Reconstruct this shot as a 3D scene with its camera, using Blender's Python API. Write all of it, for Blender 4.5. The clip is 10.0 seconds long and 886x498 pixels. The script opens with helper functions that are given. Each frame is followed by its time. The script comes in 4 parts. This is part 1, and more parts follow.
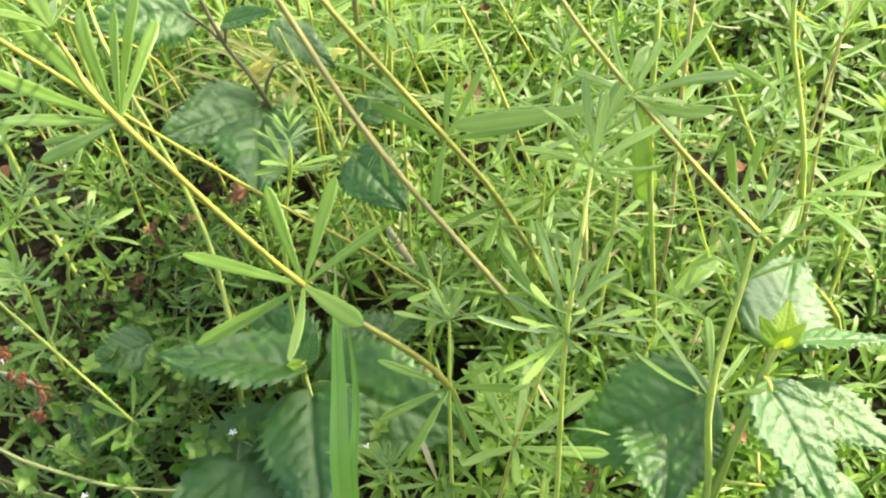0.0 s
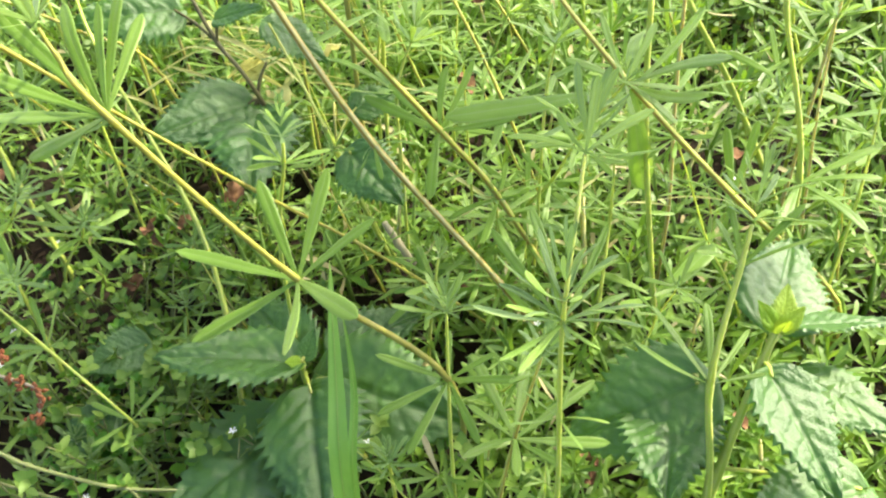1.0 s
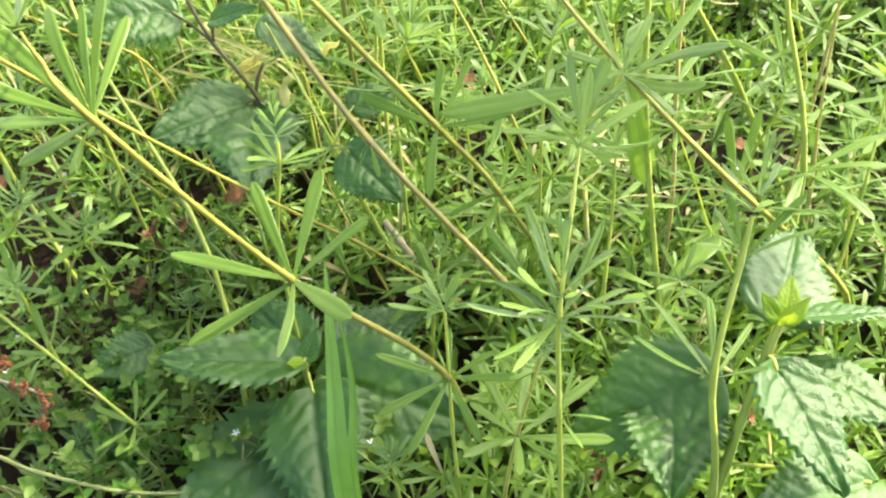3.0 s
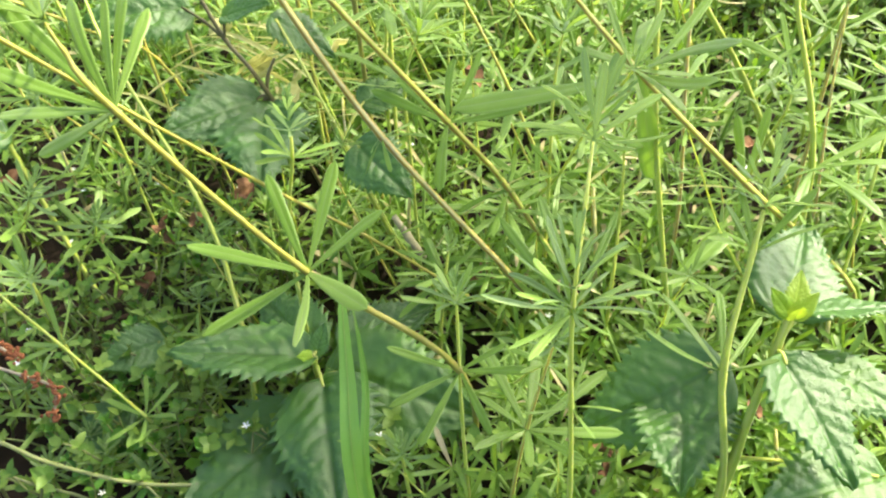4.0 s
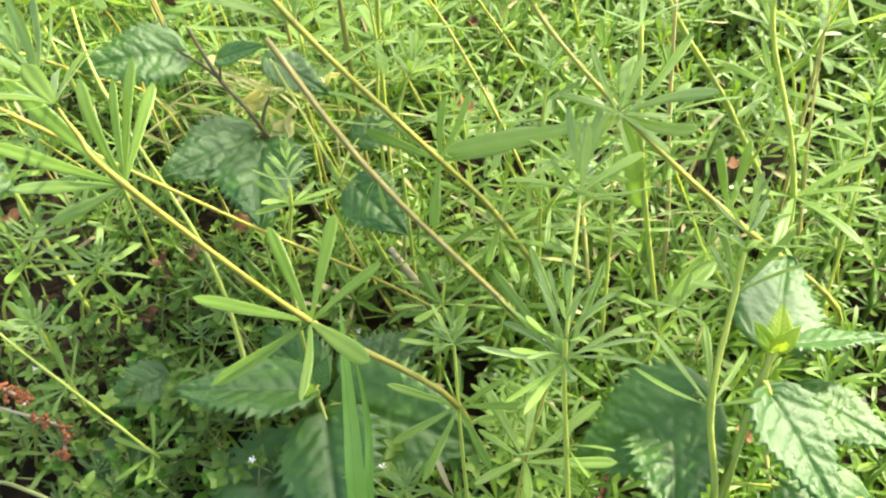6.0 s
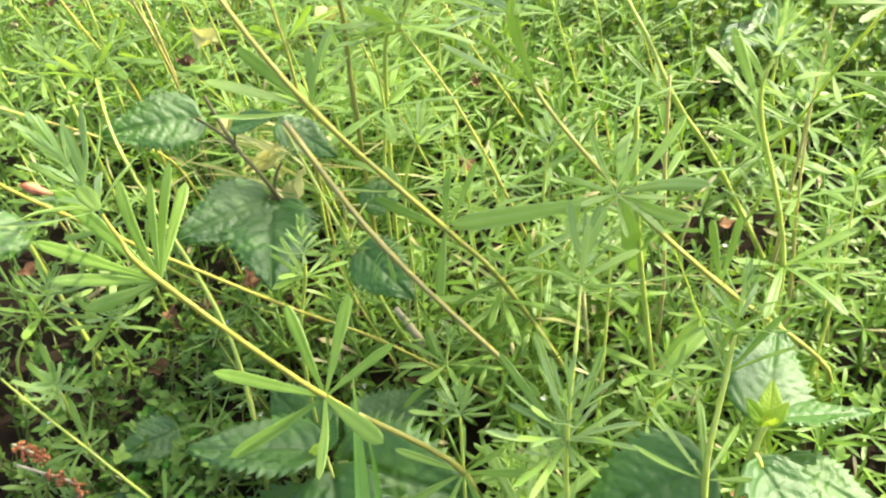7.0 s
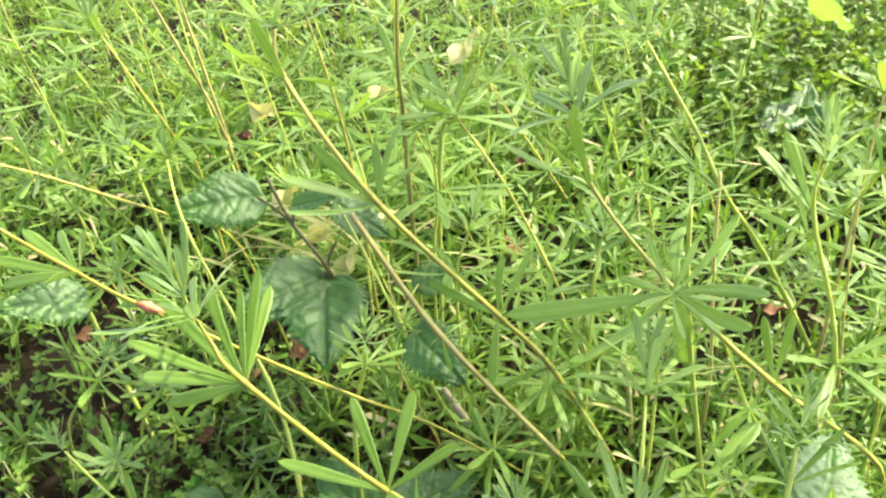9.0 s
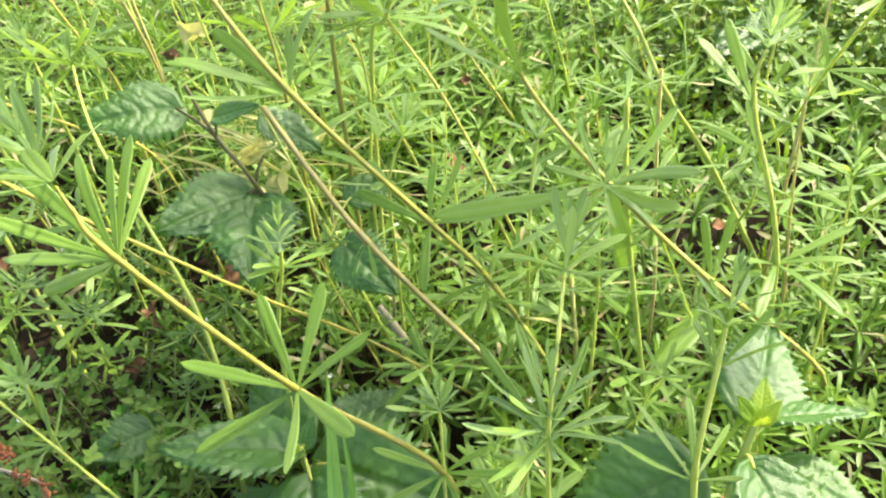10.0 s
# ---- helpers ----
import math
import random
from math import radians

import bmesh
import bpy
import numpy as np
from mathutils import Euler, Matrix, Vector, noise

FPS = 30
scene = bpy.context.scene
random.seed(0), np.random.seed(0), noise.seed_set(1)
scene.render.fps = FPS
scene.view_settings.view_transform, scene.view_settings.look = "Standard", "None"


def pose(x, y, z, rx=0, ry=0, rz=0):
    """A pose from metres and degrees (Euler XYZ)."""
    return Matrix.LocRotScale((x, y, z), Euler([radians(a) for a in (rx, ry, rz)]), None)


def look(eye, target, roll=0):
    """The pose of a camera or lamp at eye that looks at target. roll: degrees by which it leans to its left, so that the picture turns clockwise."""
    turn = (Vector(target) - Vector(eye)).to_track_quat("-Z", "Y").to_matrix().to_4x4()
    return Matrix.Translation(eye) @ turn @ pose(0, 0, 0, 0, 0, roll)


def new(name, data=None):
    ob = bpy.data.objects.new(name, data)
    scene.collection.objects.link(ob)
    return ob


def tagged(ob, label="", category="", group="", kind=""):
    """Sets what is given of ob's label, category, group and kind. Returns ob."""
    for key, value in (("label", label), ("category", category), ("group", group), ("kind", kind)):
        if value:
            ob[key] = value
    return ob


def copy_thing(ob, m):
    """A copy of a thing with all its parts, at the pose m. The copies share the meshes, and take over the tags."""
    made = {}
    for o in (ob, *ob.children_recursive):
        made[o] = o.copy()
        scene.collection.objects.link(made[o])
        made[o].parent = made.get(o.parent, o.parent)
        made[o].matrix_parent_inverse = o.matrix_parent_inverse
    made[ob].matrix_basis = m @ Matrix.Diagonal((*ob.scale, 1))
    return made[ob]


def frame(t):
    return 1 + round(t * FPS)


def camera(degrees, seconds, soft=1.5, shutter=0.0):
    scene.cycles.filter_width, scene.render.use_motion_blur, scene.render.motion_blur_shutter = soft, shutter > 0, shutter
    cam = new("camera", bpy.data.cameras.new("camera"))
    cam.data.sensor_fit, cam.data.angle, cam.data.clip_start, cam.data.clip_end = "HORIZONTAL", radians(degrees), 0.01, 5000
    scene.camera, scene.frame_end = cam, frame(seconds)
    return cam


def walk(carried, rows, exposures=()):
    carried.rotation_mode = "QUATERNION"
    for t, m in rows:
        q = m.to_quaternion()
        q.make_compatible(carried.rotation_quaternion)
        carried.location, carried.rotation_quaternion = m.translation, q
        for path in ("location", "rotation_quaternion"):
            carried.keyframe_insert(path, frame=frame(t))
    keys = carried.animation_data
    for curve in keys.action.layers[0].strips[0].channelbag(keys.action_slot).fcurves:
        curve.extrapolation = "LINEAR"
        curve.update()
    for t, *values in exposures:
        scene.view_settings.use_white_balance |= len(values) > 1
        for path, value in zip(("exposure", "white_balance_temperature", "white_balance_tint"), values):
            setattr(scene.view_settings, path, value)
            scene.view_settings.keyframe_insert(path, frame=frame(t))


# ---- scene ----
cam = camera(64.6, 10.0, soft=2.2)
PATH = [
    (0, (0.018, -0.026, 0.377), (-0.073, 1.467, -0.951), -1.5),
    (0.5, (0.02, -0.027, 0.376), (-0.072, 1.468, -0.95), -2.0),
    (1, (0.02, -0.026, 0.374), (-0.073, 1.462, -0.96), -2.8),
    (1.5, (0.022, -0.029, 0.376), (-0.087, 1.456, -0.959), -3.6),
    (2, (0.023, -0.028, 0.375), (-0.092, 1.457, -0.96), -4.2),
    (2.5, (0.025, -0.023, 0.372), (-0.093, 1.458, -0.967), -4.7),
    (4, (0.021, -0.027, 0.372), (-0.106, 1.453, -0.967), -4.5),
    (4.5, (0.018, -0.029, 0.376), (-0.097, 1.454, -0.96), -4.9),
    (5, (0.021, -0.029, 0.375), (-0.097, 1.455, -0.96), -5.5),
    (5.2, (0.021, -0.028, 0.375), (-0.098, 1.456, -0.96), -5.7),
    (6.3, (0.023, -0.024, 0.399), (-0.085, 1.469, -0.927), -5.5),
    (6.5, (0.025, -0.024, 0.403), (-0.082, 1.491, -0.898), -5.2),
    (7, (0.019, -0.023, 0.418), (-0.08, 1.516, -0.855), -4.9),
    (7.5, (0.012, -0.022, 0.435), (-0.101, 1.56, -0.784), -4.7),
    (8, (0.006, -0.02, 0.444), (-0.128, 1.587, -0.74), -4.8),
    (8.5, (0.003, -0.021, 0.447), (-0.143, 1.605, -0.709), -4.7),
    (9, (0.003, -0.019, 0.441), (-0.157, 1.606, -0.714), -4.4),
    (9.5, (0.015, -0.018, 0.426), (-0.102, 1.586, -0.764), -3.9),
    (10, (0.024, -0.02, 0.403), (-0.06, 1.541, -0.845), -3.9),
]
walk(cam, [(t, look(eye, target, roll)) for t, eye, target, roll in PATH])

# ---------------------------------------------------------------- daylight
SUN_ELEV, SUN_TURN = 50.0, 60.0        # degrees over the ground; to the right of straight ahead
world = bpy.data.worlds.new("daylight")
scene.world = world
world.use_nodes = True
_bg = world.node_tree.nodes["Background"]
_sky = world.node_tree.nodes.new("ShaderNodeTexSky")
_sky.sky_type, _sky.sun_disc = "NISHITA", False
_sky.sun_elevation, _sky.sun_rotation = radians(SUN_ELEV), radians(SUN_TURN)
world.node_tree.links.new(_sky.outputs[0], _bg.inputs[0])
_sky.air_density, _sky.dust_density, _sky.ozone_density = 0.5, 3.6, 0.3
_bg.inputs[1].default_value = 0.165
sun = new("sun", bpy.data.lights.new("sun", "SUN"))
sun.data.energy, sun.data.angle, sun.data.color = 2.55, radians(0.6), (1.0, 0.92, 0.70)
_e, _a = radians(SUN_ELEV), radians(SUN_TURN)
_sundir = Vector((math.cos(_e) * math.sin(_a), math.cos(_e) * math.cos(_a), math.sin(_e)))
sun.matrix_basis = look(_sundir * 5, (0, 0, 0))
scene.view_settings.exposure = 1.97


# ---------------------------------------------------------------- materials
def leaf_material(name, low, high, through_col, thin=0.35, rough=0.42, island=False, scale=220.0, bump=0.15, gloss=0.4, sheen=0.0, cell=0.0):
    """A living leaf: reflecting skin over a thin body that lets light through."""
    m = bpy.data.materials.new(name)
    m.use_nodes = True
    nt = m.node_tree
    nt.nodes.clear()
    out = nt.nodes.new("ShaderNodeOutputMaterial")
    skin = nt.nodes.new("ShaderNodeBsdfPrincipled")
    body = nt.nodes.new("ShaderNodeBsdfTranslucent")
    mix = nt.nodes.new("ShaderNodeMixShader")
    ramp = nt.nodes.new("ShaderNodeMix")
    ramp.data_type = "RGBA"
    ramp.inputs[6].default_value, ramp.inputs[7].default_value = (*low, 1), (*high, 1)
    tex = nt.nodes.new("ShaderNodeTexNoise")
    tex.inputs["Scale"].default_value, tex.inputs["Detail"].default_value = scale * 0.25, 3
    geo = nt.nodes.new("ShaderNodeNewGeometry")
    info = nt.nodes.new("ShaderNodeObjectInfo")
    nt.links.new(geo.outputs["Position"], tex.inputs["Vector"])
    rnd = geo.outputs["Random Per Island"] if island else info.outputs["Random"]
    half = nt.nodes.new("ShaderNodeMath")
    half.operation = "MULTIPLY_ADD"
    half.inputs[1].default_value, half.inputs[2].default_value = 0.9, -0.45
    nt.links.new(rnd, half.inputs[0])
    add = nt.nodes.new("ShaderNodeMath")
    add.operation, add.use_clamp = "ADD", True
    nt.links.new(half.outputs[0], add.inputs[0])
    nt.links.new(tex.outputs[0], add.inputs[1])
    nt.links.new(add.outputs[0], ramp.inputs[0])
    nt.links.new(ramp.outputs[2], skin.inputs["Base Color"])
    tint = nt.nodes.new("ShaderNodeMix")
    tint.data_type, tint.blend_type = "RGBA", "MULTIPLY"
    tint.inputs[0].default_value = 1.0
    tint.inputs[7].default_value = (*through_col, 1)
    nt.links.new(ramp.outputs[2], tint.inputs[6])
    nt.links.new(tint.outputs[2], body.inputs["Color"])
    skin.inputs["Roughness"].default_value = rough
    skin.inputs["Specular IOR Level"].default_value = gloss
    skin.inputs["Sheen Weight"].default_value, skin.inputs["Sheen Roughness"].default_value = sheen, 0.4
    skin.inputs["Sheen Tint"].default_value = (0.95, 1.0, 0.80, 1)
    fine = nt.nodes.new("ShaderNodeTexNoise")
    fine.inputs["Scale"].default_value, fine.inputs["Detail"].default_value = cell or scale * 6, 2
    nt.links.new(geo.outputs["Position"], fine.inputs["Vector"])
    bmp = nt.nodes.new("ShaderNodeBump")
    bmp.inputs["Strength"].default_value, bmp.inputs["Distance"].default_value = bump, 0.002
    nt.links.new(fine.outputs[0], bmp.inputs["Height"])
    nt.links.new(bmp.outputs[0], skin.inputs["Normal"])
    mix.inputs[0].default_value = thin
    nt.links.new(skin.outputs[0], mix.inputs[1])
    nt.links.new(body.outputs[0], mix.inputs[2])
    nt.links.new(mix.outputs[0], out.inputs[0])
    return m


def solid_material(name, low, high, scale=150.0, rough=0.7, bump=0.4, spec=0.3, juicy=0.0):
    m = bpy.data.materials.new(name)
    m.use_nodes = True
    nt = m.node_tree
    skin = nt.nodes["Principled BSDF"]
    geo = nt.nodes.new("ShaderNodeNewGeometry")
    tex = nt.nodes.new("ShaderNodeTexNoise")
    tex.inputs["Scale"].default_value, tex.inputs["Detail"].default_value = scale, 5
    nt.links.new(geo.outputs["Position"], tex.inputs["Vector"])
    ramp = nt.nodes.new("ShaderNodeMix")
    ramp.data_type = "RGBA"
    ramp.inputs[6].default_value, ramp.inputs[7].default_value = (*low, 1), (*high, 1)
    nt.links.new(tex.outputs[0], ramp.inputs[0])
    nt.links.new(ramp.outputs[2], skin.inputs["Base Color"])
    bmp = nt.nodes.new("ShaderNodeBump")
    bmp.inputs["Strength"].default_value, bmp.inputs["Distance"].default_value = bump, 0.003
    nt.links.new(tex.outputs[0], bmp.inputs["Height"])
    nt.links.new(bmp.outputs[0], skin.inputs["Normal"])
    skin.inputs["Roughness"].default_value = rough
    skin.inputs["Specular IOR Level"].default_value = spec
    skin.inputs["Subsurface Weight"].default_value = juicy
    skin.inputs["Subsurface Radius"].default_value = (1.0, 1.0, 0.4)
    skin.inputs["Subsurface Scale"].default_value = 0.004
    return m


M_CLEAVER = leaf_material("cleavers_leaf", (0.140, 0.265, 0.028), (0.222, 0.368, 0.058), (1.65, 1.5, 0.95), thin=0.5, rough=0.42, gloss=0.55, sheen=0.3)
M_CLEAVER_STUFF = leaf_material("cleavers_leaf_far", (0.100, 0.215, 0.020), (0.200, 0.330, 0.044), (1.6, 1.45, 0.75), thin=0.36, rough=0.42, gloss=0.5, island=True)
M_TIP = leaf_material("young_leaf", (0.12, 0.215, 0.070), (0.185, 0.30, 0.112), (2.0, 1.8, 1.3), thin=0.5, rough=0.5, sheen=0.35)
M_NETTLE = leaf_material("nettle_leaf", (0.045, 0.130, 0.011), (0.072, 0.172, 0.017), (2.4, 2.2, 0.5), thin=0.26, rough=0.38, bump=0.30, gloss=0.80, sheen=0.0, cell=1500.0)
M_NETTLE_YOUNG = leaf_material("young_nettle_leaf", (0.20, 0.34, 0.035), (0.28, 0.40, 0.05), (1.8, 1.6, 0.7), thin=0.4, rough=0.45, bump=0.3)
M_CHICK = leaf_material("chickweed_leaf", (0.075, 0.175, 0.020), (0.20, 0.315, 0.055), (1.7, 1.5, 0.7), thin=0.36, rough=0.45, gloss=0.35, island=True)
M_CHICK_ONE = leaf_material("chickweed_leaf_near", (0.045, 0.155, 0.016), (0.115, 0.265, 0.030), (1.8, 1.6, 0.7), thin=0.38, rough=0.36, gloss=0.45)
M_GRASS = leaf_material("grass_blade", (0.135, 0.30, 0.05), (0.20, 0.38, 0.08), (1.7, 1.6, 0.9), thin=0.4, rough=0.38)
M_STRAW_ONE = leaf_material("straw", (0.46, 0.46, 0.17), (0.64, 0.63, 0.32), (1.3, 1.2, 0.7), thin=0.35, rough=0.6)
M_STRAW = leaf_material("dry_leaf", (0.42, 0.36, 0.16), (0.60, 0.54, 0.30), (1.2, 1.1, 0.8), thin=0.3, rough=0.7, island=True)
M_RIB = leaf_material("leaf_midrib", (0.19, 0.31, 0.06), (0.27, 0.41, 0.10), (1.5, 1.4, 0.8), thin=0.3)
M_STEM = solid_material("green_stem", (0.26, 0.35, 0.052), (0.35, 0.43, 0.08), rough=0.5, bump=0.2, juicy=0.7)
M_STEM_GOLD = solid_material("golden_stem", (0.21, 0.205, 0.040), (0.29, 0.28, 0.066), rough=0.5, bump=0.25, juicy=0.7)
M_STEM_PALE = solid_material("pale_stem", (0.36, 0.345, 0.145), (0.46, 0.445, 0.22), rough=0.55, bump=0.2, juicy=0.7)
M_STEM_RIB = solid_material("stem_rib", (0.35, 0.40, 0.085), (0.44, 0.48, 0.13), rough=0.5, bump=0.2, juicy=0.7)
M_STEM_BROWN = solid_material("brown_groove", (0.27, 0.20, 0.048), (0.36, 0.275, 0.078), rough=0.5, bump=0.2, juicy=0.7)
M_DARK_STEM = solid_material("dark_nettle_stem", (0.10, 0.085, 0.035), (0.17, 0.15, 0.055), rough=0.5, bump=0.2)
M_OLIVE = solid_material("olive_stem", (0.115, 0.145, 0.045), (0.175, 0.205, 0.075), rough=0.5, bump=0.2, juicy=0.5)
M_SOIL = solid_material("soil", (0.010, 0.008, 0.005), (0.032, 0.022, 0.014), scale=60, rough=0.95, bump=0.8, spec=0.1)
M_RUST = solid_material("rust_seed", (0.22, 0.075, 0.028), (0.36, 0.14, 0.05), scale=500, rough=0.8)
M_LITTER = solid_material("litter", (0.10, 0.05, 0.025), (0.24, 0.13, 0.06), scale=300, rough=0.9)
M_TWIG = solid_material("dry_twig", (0.34, 0.28, 0.16), (0.48, 0.42, 0.27), scale=300, rough=0.8)
M_FLOWER = solid_material("white_petal", (0.72, 0.74, 0.66), (0.82, 0.82, 0.76), rough=0.6)
M_PINK = solid_material("pink_bud", (0.55, 0.16, 0.07), (0.68, 0.26, 0.12), rough=0.7)


# ---------------------------------------------------------------- mesh makers
def mesh_from(name, verts, faces, mats, index=None, smooth=True):
    me = bpy.data.meshes.new(name)
    me.from_pydata([tuple(v) for v in verts], [], faces)
    for m in mats:
        me.materials.append(m)
    if index is not None:
        me.polygons.foreach_set("material_index", index)
    if smooth:
        me.polygons.foreach_set("use_smooth", [True] * len(me.polygons))
    me.update()
    return me


def blade(rows, shape, wide, fold, bend, wave=0.0, marks=(-1, -0.5, 0, 0.5, 1), twist=0.0, roll=0.0):
    """Vertices and faces of a narrow leaf 1 long on +y with its upper side on +z: shape(v) is its half width."""
    verts, faces = [], []
    for i in range(rows + 1):
        q = i / rows
        v = 0.45 * q + 0.55 * math.sin(q * math.pi / 2)
        w = wide * shape(v)
        a = twist * v
        for u in marks:
            x, z = u * w, fold * w * abs(u) ** 1.3 + wave * math.sin(v * 11 + u) * w - roll * w * max(0.0, abs(u) - 0.8) * 5
            x, z = x * math.cos(a) - z * math.sin(a), x * math.sin(a) + z * math.cos(a)
            verts.append((x, v, z - 1.5 * bend * v * (1 - v)))
    n = len(marks)
    for i in range(rows):
        for j in range(n - 1):
            k = i * n + j
            faces.append((k, k + 1, k + n + 1, k + n))
    return verts, faces


RIBBED = (-1, -0.86, -0.42, -0.08, 0.08, 0.42, 0.86, 1)


def lance(v):
    """Narrow at the base, widest at three quarters, blunt tip: a cleavers leaf."""
    return max(0.06, (0.24 + 0.76 * math.sin(min(1.0, v / 0.76) * math.pi / 2) ** 1.3) * (1 - max(0.0, (v - 0.76) / 0.24) ** 2.6) ** 0.6)


def oval(v):
    return max(0.04, math.sin(math.pi * min(1.0, 0.04 + 0.96 * v) ** 0.78) ** 0.8)


def strap(v):
    return max(0.03, (0.7 + 0.3 * math.sin(v * 3.1)) * (1 - v ** 3))


def ribbed_leaf(name, rows, wide, fold, bend, tw, mat, rib):
    vs, fs = blade(rows, lance, wide, fold, bend, 0.05, RIBBED, tw, 0.22)
    return mesh_from(name, vs, fs, [mat, rib], [1 if k % 7 in (0, 3, 6) else 0 for k in range(len(fs))])


LEAF = [ribbed_leaf("cleavers_leaf", 9, w, f, b, t, M_CLEAVER, M_RIB) for f, b, t, w in (
    (0.18, -0.06, 0.1, 0.064), (0.26, 0.07, -0.15, 0.060), (0.14, -0.14, 0.2, 0.068), (0.30, 0.12, 0.0, 0.056), (0.2, -0.02, -0.3, 0.064),
    (0.22, -0.2, 0.15, 0.062), (0.12, 0.03, 0.35, 0.067))]
LEAF_YOUNG = [ribbed_leaf("young_leaf", 7, w, f, b, t, M_TIP, M_RIB) for f, b, t, w in (
    (0.25, 0.12, 0.1, 0.095), (0.2, 0.2, -0.15, 0.086), (0.3, -0.1, 0.2, 0.098), (0.2, -0.2, 0.0, 0.090))]


def frame_for(at, way, up):
    """The matrix that lays +y on way and +z as near to up as it goes."""
    y = Vector(way).normalized()
    x = y.cross(Vector(up))
    if x.length < 1e-4:
        x = y.orthogonal()
    x.normalize()
    z = x.cross(y)
    m = Matrix((x, y, z)).transposed().to_4x4()
    m.translation = at
    return m


def glide(points, steps=6):
    """A smooth line through a few points, with its directions."""
    p = [Vector(q) for q in points]
    line = []
    for i in range(len(p) - 1):
        a, b = p[max(0, i - 1)], p[i]
        c, d = p[i + 1], p[min(len(p) - 1, i + 2)]
        for s in range(steps):
            t = s / steps
            line.append(0.5 * (2 * b + (c - a) * t + (2 * a - 5 * b + 4 * c - d) * t * t + (3 * b - 3 * c + d - a) * t ** 3))
    line.append(p[-1])
    return line


def stalk(points, thick, thin, steps=6, ribs=True, swell=()):
    """Vertices, faces and material indices of a square, ribbed stem that tapers from thick to thin (radius)."""
    line = glide(points, steps)
    if ribs:
        ring = []
        for q in range(4):
            a = q * math.pi / 2
            ring += [(a - 0.42, 1.0), (a + 0.42, 1.0), (a + math.pi / 4, 0.82)]
        kinds = [0, 1, 1] * 4
    else:
        ring = [(q * math.pi / 4, 1.0) for q in range(8)]
        kinds = [0] * 8
    n, verts, faces, index = len(ring), [], [], []
    side = None
    for i, c in enumerate(line):
        way = (line[min(i + 1, len(line) - 1)] - line[max(i - 1, 0)]).normalized()
        side = way.orthogonal() if side is None else side - way * side.dot(way)
        side.normalize()
        other = way.cross(side)
        r = thick + (thin - thick) * i / (len(line) - 1)
        if i % steps == 0 and 0 < i < len(line) - 1:
            r *= 1.25
        for a, k in ring:
            verts.append(c + (side * math.cos(a) + other * math.sin(a)) * r * k)
    for i in range(len(line) - 1):
        for j in range(n):
            k, l = i * n + j, i * n + (j + 1) % n
            faces.append((k, l, l + n, k + n))
            index.append(kinds[j])
    faces += [tuple(range(n - 1, -1, -1)), tuple(range(len(verts) - n, len(verts)))]
    index += [0, 0]
    return verts, faces, index


STEMS = {
    "green": (M_STEM_RIB, M_STEM), "gold": (M_STEM_GOLD, M_STEM_GOLD), "brown": (M_STEM_RIB, M_STEM_BROWN),
    "pale": (M_STEM_PALE, M_STEM_BROWN), "dark": (M_DARK_STEM, M_DARK_STEM), "olive": (M_OLIVE, M_OLIVE),
}


def part(name, me, parent, m=None, label=""):
    ob = new(name, me)
    ob.parent = parent
    if m is not None:
        ob.matrix_basis = m
    return tagged(ob, label) if label else ob


rng = random.Random(7)


def leaf_part(parent, at, tip, axis, young=False, wide=1.0, mesh=None):
    """One leaf from its node to its tip, its upper side towards the growing end of the stem."""
    way = Vector(tip) - Vector(at)
    size = way.length
    me = mesh or rng.choice(LEAF_YOUNG if young else LEAF)
    m = frame_for(at, way, axis) @ Matrix.Diagonal((size * wide, size, size, 1))
    return part("leaf", me, parent, m)


def ring_tips(at, axis, n, size, rise, phase, uneven=0.14):
    """Tips of n leaves round a node; rise: how far they turn up along the stem, in degrees."""
    axis = Vector(axis).normalized()
    a = axis.orthogonal().normalized()
    b = axis.cross(a)
    tips = []
    for k in range(n):
        q = phase + (k + rng.uniform(-0.18, 0.18)) * math.tau / n
        r = radians(rise + rng.uniform(-11, 11))
        s = size * (1 + rng.uniform(-uneven, uneven))
        tips.append(Vector(at) + s * ((a * math.cos(q) + b * math.sin(q)) * math.cos(r) + axis * math.sin(r)))
    return tips


def crown_tip(parent, at, axis, size, tiers=4, dense=False):
    """The bunched young leaves at a growing end."""
    axis = Vector(axis).normalized()
    levels = ((8, 15, 1.0), (7, 38, 0.9), (6, 58, 0.72), (5, 76, 0.5)) if dense else ((7, 22, 1.0), (7, 45, 0.85), (6, 62, 0.62), (5, 78, 0.4))
    for k, (n, rise, s) in enumerate(levels[4 - tiers:]):
        base = Vector(at) + axis * size * (0.05 + 0.28 * k)
        for tip in ring_tips(base, axis, n, size * s, rise, k * 0.7 + rng.random(), 0.25):
            leaf_part(parent, base, tip, axis, True, rng.uniform(0.5, 0.75) if dense else rng.uniform(0.65, 0.95))


